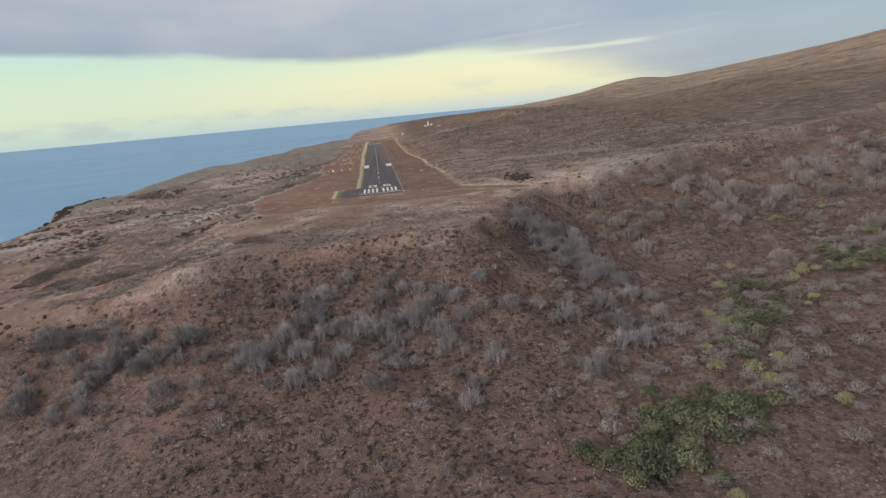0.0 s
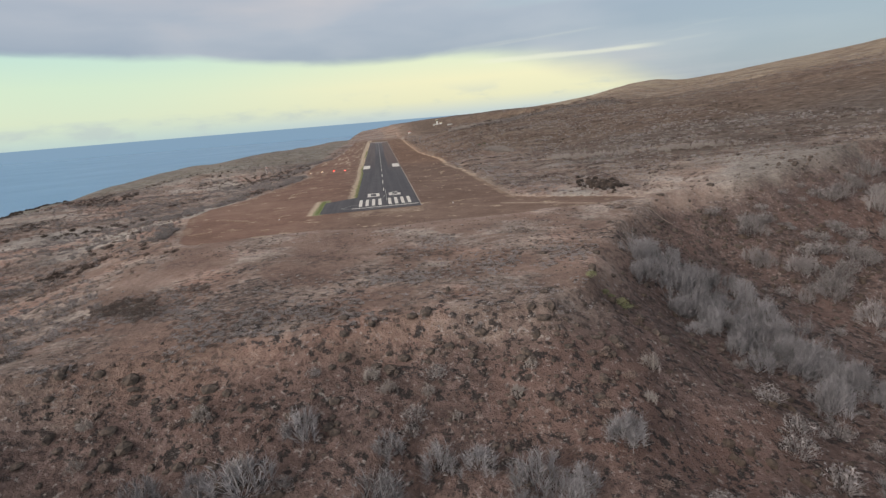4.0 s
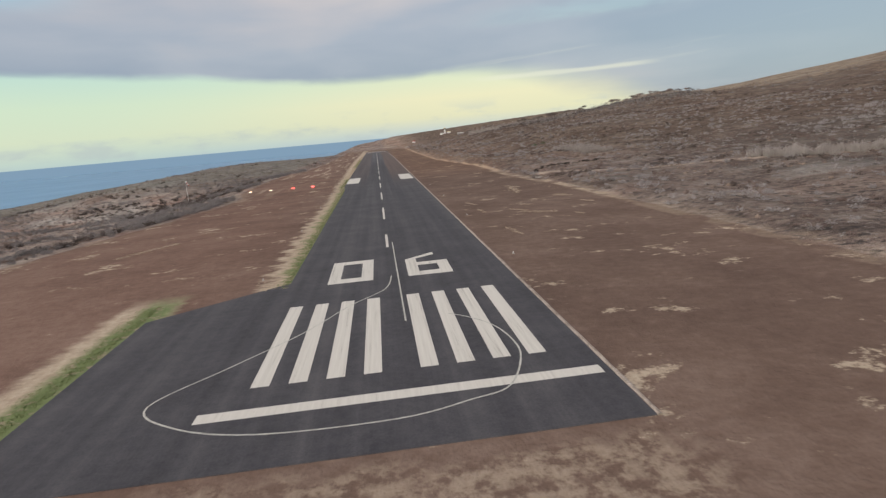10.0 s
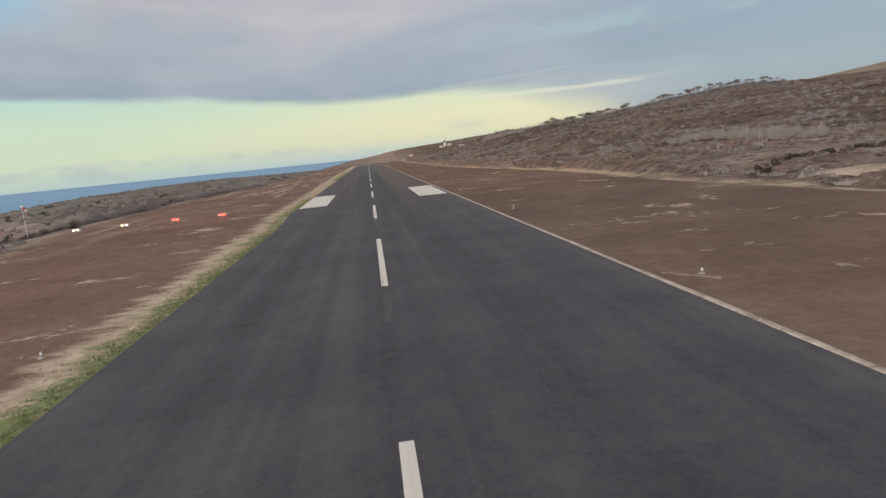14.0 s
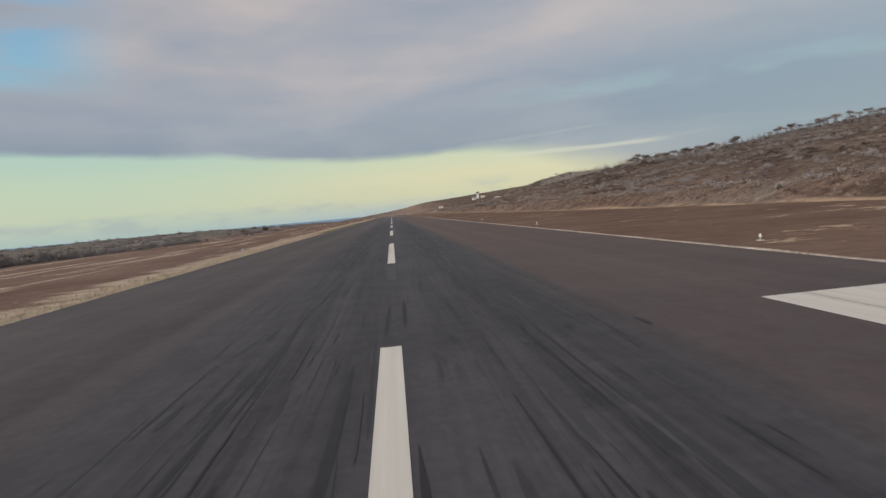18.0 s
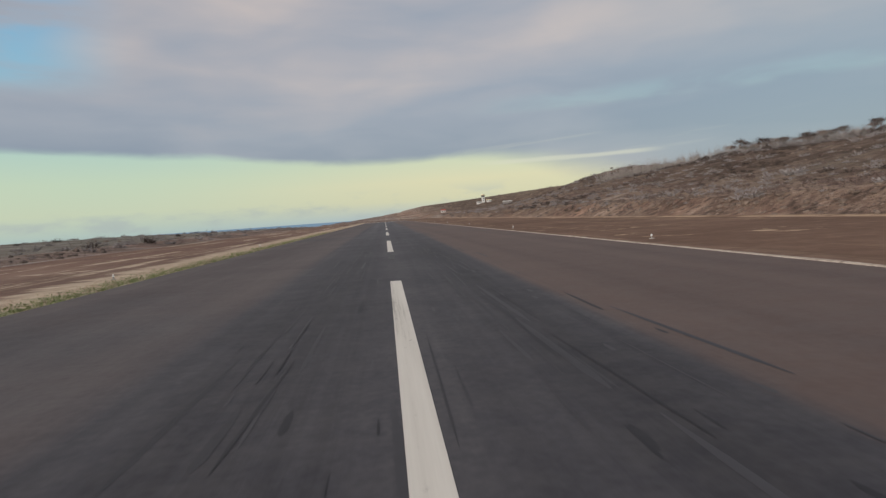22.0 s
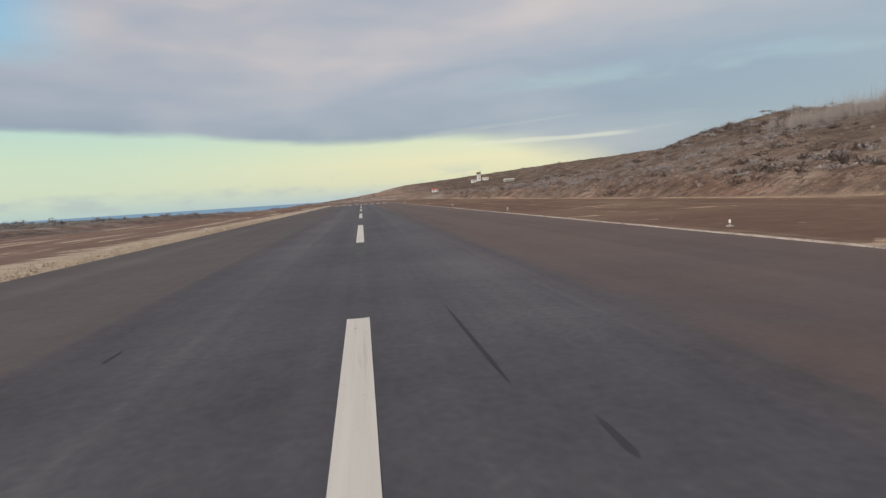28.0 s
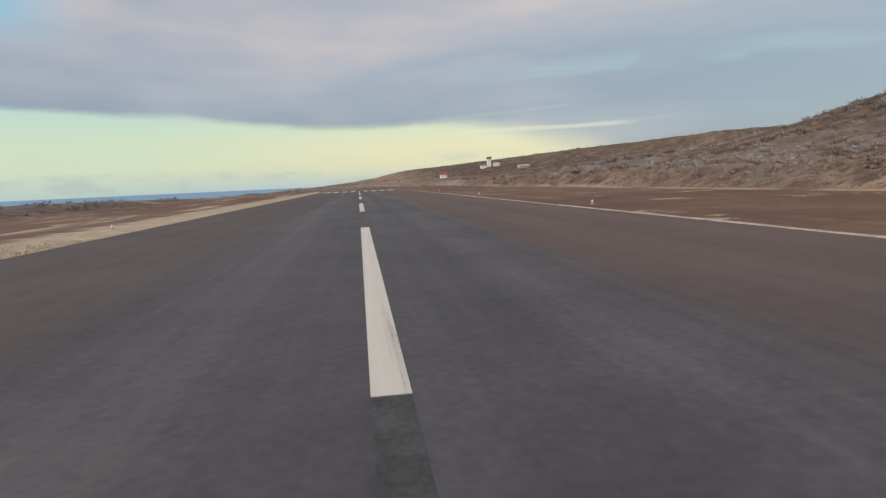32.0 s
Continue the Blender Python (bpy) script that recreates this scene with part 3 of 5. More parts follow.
def asphalt_material():
    m, n, b = material("worn_asphalt", 0.85, 0.3)
    p = world_pos(n)
    s = n.add("ShaderNodeSeparateXYZ", {0: p})
    lanes = n.noise(n.add("ShaderNodeCombineXYZ", {0: n.math("MULTIPLY", s.outputs[0], 0.35), 1: n.math("MULTIPLY", s.outputs[1], 0.004), 2: 0.0}).outputs[0], 1.0, 4, 0.6)
    f = n.math("ADD", n.math("MULTIPLY", lanes, 0.5), n.math("ADD", n.math("MULTIPLY", n.noise(p, 0.15, 5, 0.6), 0.3), n.math("MULTIPLY", n.noise(p, 6.0, 3), 0.2)))
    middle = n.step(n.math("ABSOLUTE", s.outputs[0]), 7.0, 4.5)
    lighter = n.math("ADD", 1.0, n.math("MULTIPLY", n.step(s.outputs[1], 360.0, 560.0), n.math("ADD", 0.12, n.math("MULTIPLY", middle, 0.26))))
    grey = n.ramp(f, [(0.37, (0.026, 0.025, 0.030)), (0.5, (0.048, 0.046, 0.053)), (0.62, (0.080, 0.076, 0.080))])
    # red dust blown over the outer lanes farther along
    dust = n.math("MULTIPLY", n.step(n.math("ADD", n.math("ABSOLUTE", s.outputs[0]), n.math("MULTIPLY", n.math("SUBTRACT", lanes, 0.5), 6.0)), 4.6, 6.2), n.step(s.outputs[1], 170.0, 330.0))
    dust = n.math("MULTIPLY", dust, n.step(n.noise(p, 0.05, 4), 0.15, 0.5))
    dust = n.math("MULTIPLY", dust, n.math("ADD", 0.45, n.math("MULTIPLY", n.step(s.outputs[0], -6.0, 6.0), 0.55)))
    off = n.math("SUBTRACT", n.math("ABSOLUTE", n.math("SUBTRACT", s.outputs[0], 0.4)), 2.6)
    lane = n.math("POWER", 2.718, n.math("MULTIPLY", n.math("MULTIPLY", off, off), -0.22))
    drag = n.noise(n.add("ShaderNodeCombineXYZ", {0: n.math("MULTIPLY", s.outputs[0], 2.2), 1: n.math("MULTIPLY", s.outputs[1], 0.035), 2: 4.0}).outputs[0], 1.0, 5, 0.7)
    rubber = n.math("MULTIPLY", n.math("MULTIPLY", lane, n.step(drag, 0.42, 0.60)), n.math("MULTIPLY", n.step(s.outputs[1], 196.0, 235.0), n.step(s.outputs[1], 470.0, 330.0)))
    tone = n.mix(n.math("MULTIPLY", dust, 0.9), grey, n.ramp(f, [(0.35, (0.076, 0.050, 0.043)), (0.65, (0.118, 0.080, 0.067))]))
    tone = n.mix(n.math("MULTIPLY", rubber, 0.7), tone, (0.022, 0.021, 0.025, 1))
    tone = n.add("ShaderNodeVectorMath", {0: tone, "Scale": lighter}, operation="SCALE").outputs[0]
    # seams, patches and grit
    grit = n.step(n.noise(p, 1.1, 6, 0.75), 0.35, 0.65)
    tone = n.mix(n.math("MULTIPLY", grit, 0.16), tone, (0.13, 0.12, 0.115, 1))
    link(n, tone, b, "Base Color")
    bump(n, b, n.noise(p, 25.0, 3), 0.25, 0.01)
    return m


def slab(name, outline, z, mat, parent=None, thick=0.05):
    """A flat plate from an outline, its top at z."""
    bm = bmesh.new()
    f = bm.faces.new([bm.verts.new((x, y, z)) for x, y in outline])
    if f.normal.z < 0:
        f.normal_flip()
    r = bmesh.ops.extrude_face_region(bm, geom=[f])
    bmesh.ops.translate(bm, verts=[v for v in r["geom"] if isinstance(v, bmesh.types.BMVert)], vec=(0, 0, -thick))
    bmesh.ops.recalc_face_normals(bm, faces=bm.faces)
    me = bpy.data.meshes.new(name)
    bm.to_mesh(me)
    bm.free()
    me.materials.append(mat)
    ob = new(name, me)
    ob.parent = parent
    return ob


asphalt = asphalt_material()
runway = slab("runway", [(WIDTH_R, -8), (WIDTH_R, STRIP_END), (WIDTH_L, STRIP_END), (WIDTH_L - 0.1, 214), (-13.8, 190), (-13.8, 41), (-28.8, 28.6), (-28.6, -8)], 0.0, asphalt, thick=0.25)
tagged(runway, "worn dark grey asphalt runway with white markings", "runway", kind="structure")


def road_paint():
    """Warm white paint, rubbed thin in streaks along the strip."""
    m, n, b = material("road_paint", 0.75, 0.3)
    p = world_pos(n)
    s = n.add("ShaderNodeSeparateXYZ", {0: p})
    streak = n.noise(n.add("ShaderNodeCombineXYZ", {0: n.math("MULTIPLY", s.outputs[0], 2.6), 1: n.math("MULTIPLY", s.outputs[1], 0.06), 2: 0.0}).outputs[0], 1.0, 5, 0.7)
    wear = n.noise(p, 4.0, 6, 0.75)
    tone = n.ramp(streak, [(0.32, (0.36, 0.335, 0.295)), (0.42, (0.52, 0.49, 0.44)), (0.7, (0.60, 0.57, 0.515))])
    gone = n.math("MULTIPLY", n.step(n.math("ADD", wear, n.math("MULTIPLY", streak, 0.5)), 0.62, 0.54), 0.55)
    link(n, n.mix(gone, tone, (0.16, 0.15, 0.145, 1)), b, "Base Color")
    bump(n, b, wear, 0.2, 0.01)
    return m


white = road_paint()


def mark(name, outline, label="", z=0.006):
    return tagged(slab(name, outline, z, white, runway, 0.004), label)


def rect(x0, x1, y0, y1):
    return [(x0, y0), (x1, y0), (x1, y1), (x0, y1)]


for k in range(4):
    for sgn in (-1, 1):
        x0 = 1.58 + 3.02 * k
        mark("threshold_stripe", rect(*sorted((sgn * x0, sgn * (x0 + 1.5))), 4.7, 28.1))
mark("threshold_line", rect(-15.1, 15.1, -0.75, 0.75))


# the numerals, as frames of bars
for x0, x1, y0, y1 in ((-8.55, -6.9, 37.6, 51.7), (-4.05, -2.4, 37.6, 51.7)):
    mark("numeral_bar", rect(x0, x1, y0, y1), "white bar of the painted figure 0")
for y0, y1 in ((37.6, 40.0), (49.4, 51.7)):
    mark("numeral_bar", rect(-6.9, -4.05, y0, y1), "white bar of the painted figure 0")
mark("numeral_bar", rect(2.4, 4.05, 37.6, 48.9), "white bar of the painted figure 6")
mark("numeral_bar", rect(6.9, 8.55, 37.6, 46.1), "white bar of the painted figure 6")
for y0, y1 in ((37.6, 40.0), (44.0, 46.1)):
    mark("numeral_bar", rect(4.05, 6.9, y0, y1), "white bar of the painted figure 6")
mark("numeral_bar", [(2.4, 48.9), (4.05, 48.9), (7.0, 50.9), (7.0, 52.8)], "white slanting bar of the painted figure 6")
for k in range(18):
    y0 = 52.1 + 46.6 * k
    if y0 < 800:
        mark("centre_dash", rect(-0.235, 0.235, y0 + (9.2 if k == 0 else -0.8 if k == 12 else 0), y0 + (23.2 if k == 0 else 26.3 if k == 12 else 24.0)))
for x0 in (-15.0, 9.4):
    mark("aiming_mark", rect(x0 + (0.12 if x0 < 0 else 0), x0 + 5.7, 227.2, 263.7))
for k in range(4):
    for sgn in (-1, 1):
        x0 = 1.58 + 3.02 * k
        mark("threshold_stripe", rect(*sorted((sgn * x0, sgn * (x0 + 1.5))), 818, 842))
mark("threshold_line", rect(-14.6, 15.1, 846, 847.4))


def ribbon(name, points, width, mat, z, label="", parent=None):
    """A flat painted line along a smooth course."""
    pts = [Vector((x, y, 0)) for x, y in points]
    fine = []
    for i in range(len(pts) - 1):
        p0, p1, p2, p3 = pts[max(i - 1, 0)], pts[i], pts[i + 1], pts[min(i + 2, len(pts) - 1)]
        for k in range(6):
            u = k / 6
            fine.append(0.5 * ((2 * p1) + (p2 - p0) * u + (2 * p0 - 5 * p1 + 4 * p2 - p3) * u * u + (3 * p1 - p0 - 3 * p2 + p3) * u ** 3))
    fine.append(pts[-1])
    v, f = [], []
    for i, q in enumerate(fine):
        d = (fine[min(i + 1, len(fine) - 1)] - fine[max(i - 1, 0)]).normalized()
        s = Vector((-d.y, d.x, 0)) * width / 2
        v += [(*(q - s).xy, z), (*(q + s).xy, z), (*(q + s).xy, z - 0.004), (*(q - s).xy, z - 0.004)]
        if i:
            a, c = 4 * i - 4, 4 * i
            f += [(a, a + 1, c + 1, c)[::-1], (a + 1, a + 2, c + 2, c + 1)[::-1], (a + 3, a, c, c + 3)[::-1]]
    return tagged(mesh_object(name, v, f, mat, parent), label)


def edge_strip():
    """A low crumbling bank of pale dry grass and grit along the asphalt on the hill side."""
    m, n, b = material("pale_edge_grit", 0.95, 0.1)
    p = world_pos(n)
    f = n.math("ADD", n.math("MULTIPLY", n.noise(p, 0.8, 5, 0.7), 0.5), n.math("MULTIPLY", n.noise(p, 6.0, 4, 0.7), 0.5))
    link(n, n.ramp(f, [(0.36, (0.12, 0.09, 0.075)), (0.46, (0.30, 0.25, 0.21)), (0.62, (0.46, 0.40, 0.345))]), b, "Base Color")
    bump(n, b, n.noise(p, 9.0, 4, 0.7), 0.6, 0.05)
    ys = np.arange(-8, 850, 0.8)
    mid = 15.93 + 0.07 * fbm(ys, ys * 0, 4.0, 3, 201)
    half = 0.19 + 0.09 * fbm(ys, ys * 0, 2.5, 3, 203)
    top = 0.045 + 0.03 * fbm(ys, ys * 0, 1.8, 3, 207)
    V, F = [], []
    for i, y in enumerate(ys):
        for u, z in ((-1, -0.08), (-0.75, 0.6 * top[i]), (0, top[i]), (0.75, 0.5 * top[i]), (1, -0.09)):
            V.append((mid[i] + u * half[i], y, z))
        if i:
            a = 5 * (i - 1)
            F += [(a + k, a + k + 1, a + k + 6, a + k + 5) for k in range(4)]
    tagged(mesh_object("edge_strip", V, F, m), "pale gritty dry strip along the asphalt edge", "edge strip", kind="structure")


edge_strip()
guide = paint("thin_line_paint", (0.48, 0.47, 0.42, 1), 0.7, 0.2, 1.5)
ribbon("guide_line", [(0.1, 39), (-0.9, 32), (-5, 26), (-9.4, 17.6), (-14.8, 10.2), (-19.6, 3.5), (-16.3, -0.9), (-10.1, -3.5), (-0.6, -3.9),
                      (4.7, -2.4), (7.8, -0.9), (9.9, 4.5), (10.1, 8.8), (9.2, 13.3), (7.2, 16.8), (5.5, 18.6)], 0.16, guide, 0.012, "thin worn turning line", runway)
ribbon("guide_line", [(1.0, 17.7), (0.97, 42), (0.95, 66)], 0.18, guide, 0.012, "thin worn straight line", runway)


# ---- plants ----
def slivers(rng, count, radius, height, lean=0.9, width=0.05, leafy=0.0, leaf=0.10):
    """Twigs fanned out from a foot: thin blades, and small leaf blades round their tips."""
    a = rng.uniform(0, 2 * np.pi, count)
    r = radius * np.sqrt(rng.uniform(0.02, 1, count))
    h = height * (1 - 0.65 * (r / radius) ** 2) * rng.uniform(0.55, 1.05, count)
    tip = np.stack([r * np.cos(a), r * np.sin(a), h], 1)
    foot = np.stack([r * np.cos(a) * (1 - lean), r * np.sin(a) * (1 - lean), -0.1 * np.ones(count)], 1)
    foot = foot + (tip - foot) * rng.uniform(0.0, 0.55, count)[:, None]
    side = rng.normal(size=(count, 3))
    side /= np.linalg.norm(side, axis=1)[:, None]
    w = width * radius * rng.uniform(0.5, 1.6, count)[:, None]
    v = np.stack([foot - side * w, foot + side * w, tip], 1).reshape(-1, 3)
    if leafy:
        m = int(count * leafy)
        k = rng.integers(0, count, m)
        c = tip[k] * rng.uniform(0.55, 1.08, (m, 1)) + rng.normal(size=(m, 3)) * radius * 0.09
        c[:, 2] = np.maximum(c[:, 2], 0.05)
        u = rng.normal(size=(m, 3))
        u /= np.linalg.norm(u, axis=1)[:, None]
        q = np.cross(u, rng.normal(size=(m, 3)))
        q /= np.linalg.norm(q, axis=1)[:, None]
        s = radius * leaf * rng.uniform(0.6, 1.5, (m, 1))
        v = np.concatenate([v, np.stack([c - u * s, c + u * s, c + q * s * 0.9], 1).reshape(-1, 3)])
    return v


def tri_mesh(name, v, mat):
    me = bpy.data.meshes.new(name)
    me.vertices.add(len(v))
    me.vertices.foreach_set("co", np.asarray(v, np.float32).ravel())
    me.loops.add(len(v))
    me.loops.foreach_set("vertex_index", np.arange(len(v)))
    k = len(v) // 3
    me.polygons.add(k)
    me.polygons.foreach_set("loop_start", np.arange(0, 3 * k, 3))
    me.polygons.foreach_set("loop_total", np.full(k, 3))
    me.update()
    me.materials.append(mat)
    return me


def plant_material(name, dark, mid, light, soft=0.25):
    m, n, b = material(name, 0.9, 0.1)
    p = world_pos(n)
    isl = n.add("ShaderNodeNewGeometry").outputs["Random Per Island"]
    obj = n.add("ShaderNodeObjectInfo").outputs["Random"]
    f = n.math("ADD", n.math("MULTIPLY", isl, 0.28), n.math("ADD", n.math("MULTIPLY", n.noise(p, 0.09, 4, 0.7), 0.52), n.math("MULTIPLY", obj, 0.26)))
    link(n, n.ramp(f, [(0.25, dark), (0.48, mid), (0.75, light)]), b, "Base Color")
    return m


GREY = plant_material("grey_twigs", (0.105, 0.094, 0.091), (0.200, 0.181, 0.177), (0.315, 0.290, 0.283))
BLUEGREY = plant_material("blue_grey_twigs", (0.10, 0.095, 0.098), (0.19, 0.180, 0.184), (0.30, 0.287, 0.292))
PALE = plant_material("pale_dry_twigs", (0.15, 0.13, 0.12), (0.25, 0.222, 0.205), (0.36, 0.325, 0.30))
BROWN = plant_material("brown_scrub", (0.085, 0.062, 0.055), (0.17, 0.125, 0.108), (0.28, 0.22, 0.19))
DARK = plant_material("dark_scrub", (0.040, 0.032, 0.028), (0.085, 0.067, 0.059), (0.14, 0.115, 0.10))
GREEN = plant_material("green_leaves", (0.040, 0.049, 0.031), (0.086, 0.098, 0.060), (0.158, 0.168, 0.105))
YELLOW = plant_material("yellow_green_leaves", (0.09, 0.096, 0.052), (0.16, 0.163, 0.092), (0.25, 0.245, 0.145))
STRAW = plant_material("dry_grass", (0.23, 0.175, 0.125), (0.36, 0.29, 0.215), (0.48, 0.405, 0.315))
LUSH = plant_material("green_grass", (0.065, 0.09, 0.035), (0.125, 0.155, 0.065), (0.20, 0.22, 0.10))
rng = np.random.default_rng(7)

PROTO = {
    "mid": [slivers(rng, 110, 1.0, 1.1, 0.85, 0.028, 0.6, 0.06) for _ in range(5)],
    "small": [slivers(rng, 34, 1.0, 0.75, 0.85, 0.045, 0.9, 0.13) for _ in range(6)],
    "tall": [slivers(rng, 90, 0.8, 2.0, 0.55, 0.05, 1.2, 0.09) for _ in range(5)],
    "leaf": [slivers(rng, 90, 1.0, 1.2, 0.8, 0.04, 2.2) for _ in range(4)],
    "tuft": [slivers(rng, 7, 1.0, 1.3, 0.7, 0.10) for _ in range(4)],
}


def spread(name, kind, places, sizes, mat, label, category, squash=1.0, group=""):
    """Many plants of one kind in one mesh."""
    places, sizes = np.asarray(places, float), np.asarray(sizes, float)
    out = []
    z = ground(places[:, 0], places[:, 1])
    pick = rng.integers(0, len(PROTO[kind]), len(places))
    ang = rng.uniform(0, 2 * np.pi, len(places))
    for k, base in enumerate(PROTO[kind]):
        i = np.where(pick == k)[0]
        if not len(i):
            continue
        c, s = np.cos(ang[i])[:, None], np.sin(ang[i])[:, None]
        sz = sizes[i][:, None]
        up = squash * rng.uniform(0.75, 1.2, (len(i), 1))
        v = np.stack([(base[:, 0] * c - base[:, 1] * s) * sz + places[i, 0:1], (base[:, 0] * s + base[:, 1] * c) * sz + places[i, 1:2],
                      base[:, 2] * sz * up + z[i][:, None]], -1)
        out.append(v.reshape(-1, 3))
    ob = new(name, tri_mesh(name, np.concatenate(out), mat))
    return tagged(ob, label, category, kind="stuff")


def sample(count, x0, x1, y0, y1, keep):
    """Random places in a box, kept by a density from 0 to 1."""
    out = np.zeros((0, 2))
    while len(out) < count:
        q = np.stack([rng.uniform(x0, x1, count * 3), rng.uniform(y0, y1, count * 3)], 1)
        out = np.concatenate([out, q[rng.uniform(0, 1, len(q)) < keep(q[:, 0], q[:, 1])]])
    return out[:count]


def brink_gap(x, y):
    return below_brink(x, y)


def wild_left(x, y):
    return np.clip((left_edge(y) - 1 - x) / 3, 0, 1)


def wild_right(x, y):
    return np.clip((x - right_edge(y) - 1) / 3, 0, 1)


def clumps(x, y, size, seed, lo, hi):
    return smooth(fbm(x, y, size, 3, seed), lo, hi)


# the slope and valley before the strip
def lobed(rng, lobes, per, height, leaf, slim=0.9, twigs=0):
    """A rounded bush: leaves or twigs lie on the outside of several lobes."""
    out = []
    for k in range(lobes):
        a, d = 2.4 * k + rng.uniform(-0.5, 0.5), 0.68 * math.sqrt((k + 0.3) / lobes)
        c = np.array([d * math.cos(a), d * math.sin(a), height * (0.62 - 0.5 * d) * rng.uniform(0.8, 1.15)])
        rad = rng.uniform(0.26, 0.42)
        u = rng.normal(size=(per, 3))
        u[:, 2] = np.abs(u[:, 2]) - 0.35
        u /= np.linalg.norm(u, axis=1)[:, None]
        q = c + u * rad * rng.uniform(0.72, 1.12, (per, 1))
        q[:, 2] = np.maximum(q[:, 2], 0.03)
        n = u + rng.normal(size=(per, 3)) * 0.35
        t = np.cross(n, rng.normal(size=(per, 3)))
        t /= np.linalg.norm(t, axis=1)[:, None]
        b = np.cross(n / np.linalg.norm(n, axis=1)[:, None], t)
        s = leaf * rng.uniform(0.6, 1.5, (per, 1))
        out.append(np.stack([q - t * s - b * s * slim * 0.5, q + t * s - b * s * slim * 0.5, q + b * s * slim], 1).reshape(-1, 3))
    v = np.concatenate(out)
    return np.concatenate([v, slivers(rng, twigs, 1.0, height, 0.85, 0.016)]) if twigs else v


def crown(rng):
    """A big leafless shrub: stems fan out and end in uneven tufts of fine twigs, with gaps between."""
    out = [slivers(rng, 60, 0.95, 1.25, 0.8, 0.022)]
    tufts = int(rng.integers(16, 24))
    for k in range(tufts):
        a, d = 2.4 * k + rng.uniform(-0.6, 0.6), 0.95 * math.sqrt((k + 0.4) / tufts) * rng.uniform(0.8, 1.1)
        top = (1.35 - 0.85 * d * d) * rng.uniform(0.7, 1.12)
        c = np.array([d * math.cos(a), d * math.sin(a), top * rng.uniform(0.72, 0.92)])
        m = 68
        u = rng.normal(size=(m, 3)) * (0.17, 0.17, 0.20)
        tip = c + u
        tip[:, 2] = np.maximum(tip[:, 2], 0.05)
        foot = tip - np.stack([u[:, 0] * 0.9 + 0.10 * math.cos(a) * d, u[:, 1] * 0.9 + 0.10 * math.sin(a) * d, rng.uniform(0.16, 0.42, m)], 1)
        side = rng.normal(size=(m, 3))
        side = side / np.linalg.norm(side, axis=1)[:, None] * rng.uniform(0.006, 0.016, (m, 1))
        out.append(np.stack([foot - side, foot + side, tip], 1).reshape(-1, 3))
    return np.concatenate(out)


PROTO["full"] = [lobed(rng, 8, 30, 1.05, 0.080, 0.40, 130) for _ in range(6)]
PROTO["rich"] = [crown(rng) for _ in range(8)]
PROTO["fullleaf"] = [lobed(rng, 13, 60, 1.15, 0.060, 0.9, 30) for _ in range(5)]
PROTO["leaf"] = [lobed(rng, 7, 26, 1.1, 0.10, 0.9, 20) for _ in range(4)]
PROTO["stalk"] = [slivers(rng, 95, 0.6, 2.5, 0.45, 0.014, 0.8, 0.035) for _ in range(5)]


def along(line, x, y, wide):
    """1 on a line of places, falling off over a width."""
    best = np.full(np.shape(x), 1e9)
    for (x0, y0), (x1, y1) in zip(line, line[1:]):
        dx, dy = x1 - x0, y1 - y0
        u = np.clip(((x - x0) * dx + (y - y0) * dy) / (dx * dx + dy * dy), 0, 1)
        best = np.minimum(best, np.hypot(x - x0 - u * dx, y - y0 - u * dy))
    return np.exp(-(best / wide) ** 2)


GULLY = ((70, -97), (80, -102), (90, -113), (99, -132), (104, -150))      # grey thicket in the gully
FOOT = ((-130, -205), (-60, -205), (0, -198), (40, -205), (75, -205), (102, -196))  # shrubs at the foot of the slope
BROOK = ((70, -262), (110, -250), (150, -205), (185, -165), (230, -150), (290, -120))  # the green bottom of the ravine
UPPER = ((150, -62), (200, -55), (250, -50), (330, -25), (400, 0))         # shrubs under the far brink
slope_only = lambda x, y: smooth(brink_gap(x, y), 3, 14)
area = (-260, 400, -330, 40)
q = sample(520, *area, lambda x, y: slope_only(x, y) * (0.65 * along(FOOT, x, y, 26) + 0.7 * along(UPPER, x, y, 34) + 0.10) * (0.25 + 0.75 * clumps(x, y, 30, 41, -0.1, 0.3)))
spread("valley_shrubs", "full", q, 1.6 + 4.0 * rng.uniform(0, 1, len(q)) ** 1.7, GREY, "leafless grey shrubs on the valley slope", "shrubs")
q = sample(420, *area, lambda x, y: slope_only(x, y) * clumps(x, y, 36, 43, 0.0, 0.35))
spread("brown_valley_scrub", "full", q, rng.uniform(0.8, 2.2, len(q)), BROWN, "brown dry scrub on the valley slope", "shrubs", 0.9)
q = sample(5200, *area, lambda x, y: smooth(brink_gap(x, y), -6, 8) * (0.15 + 0.85 * clumps(x, y, 18, 45, -0.1, 0.3)))
spread("low_valley_scrub", "small", q, rng.uniform(0.35, 1.1, len(q)), BROWN, "low brown scrub between stones", "scrub")
q = sample(4200, *area, lambda x, y: smooth(brink_gap(x, y), -3, 6) * (0.08 + 0.92 * clumps(x, y, 14, 46, -0.05, 0.3)) * (1 - 0.6 * smooth(brink_gap(x, y), 30, 70)))
spread("dark_valley_scrub", "small", q, rng.uniform(0.3, 1.0, len(q)), DARK, "low dark scrub between lava stones", "scrub")
q = sample(45, *area, lambda x, y: along(BROOK, x, y, 16) * (0.2 + 0.8 * clumps(x, y, 26, 47, -0.1, 0.3)))
spread("yellowing_bushes", "fullleaf", q, rng.uniform(1.8, 4.2, len(q)), YELLOW, "yellow-green bushes along the ravine", "bushes")
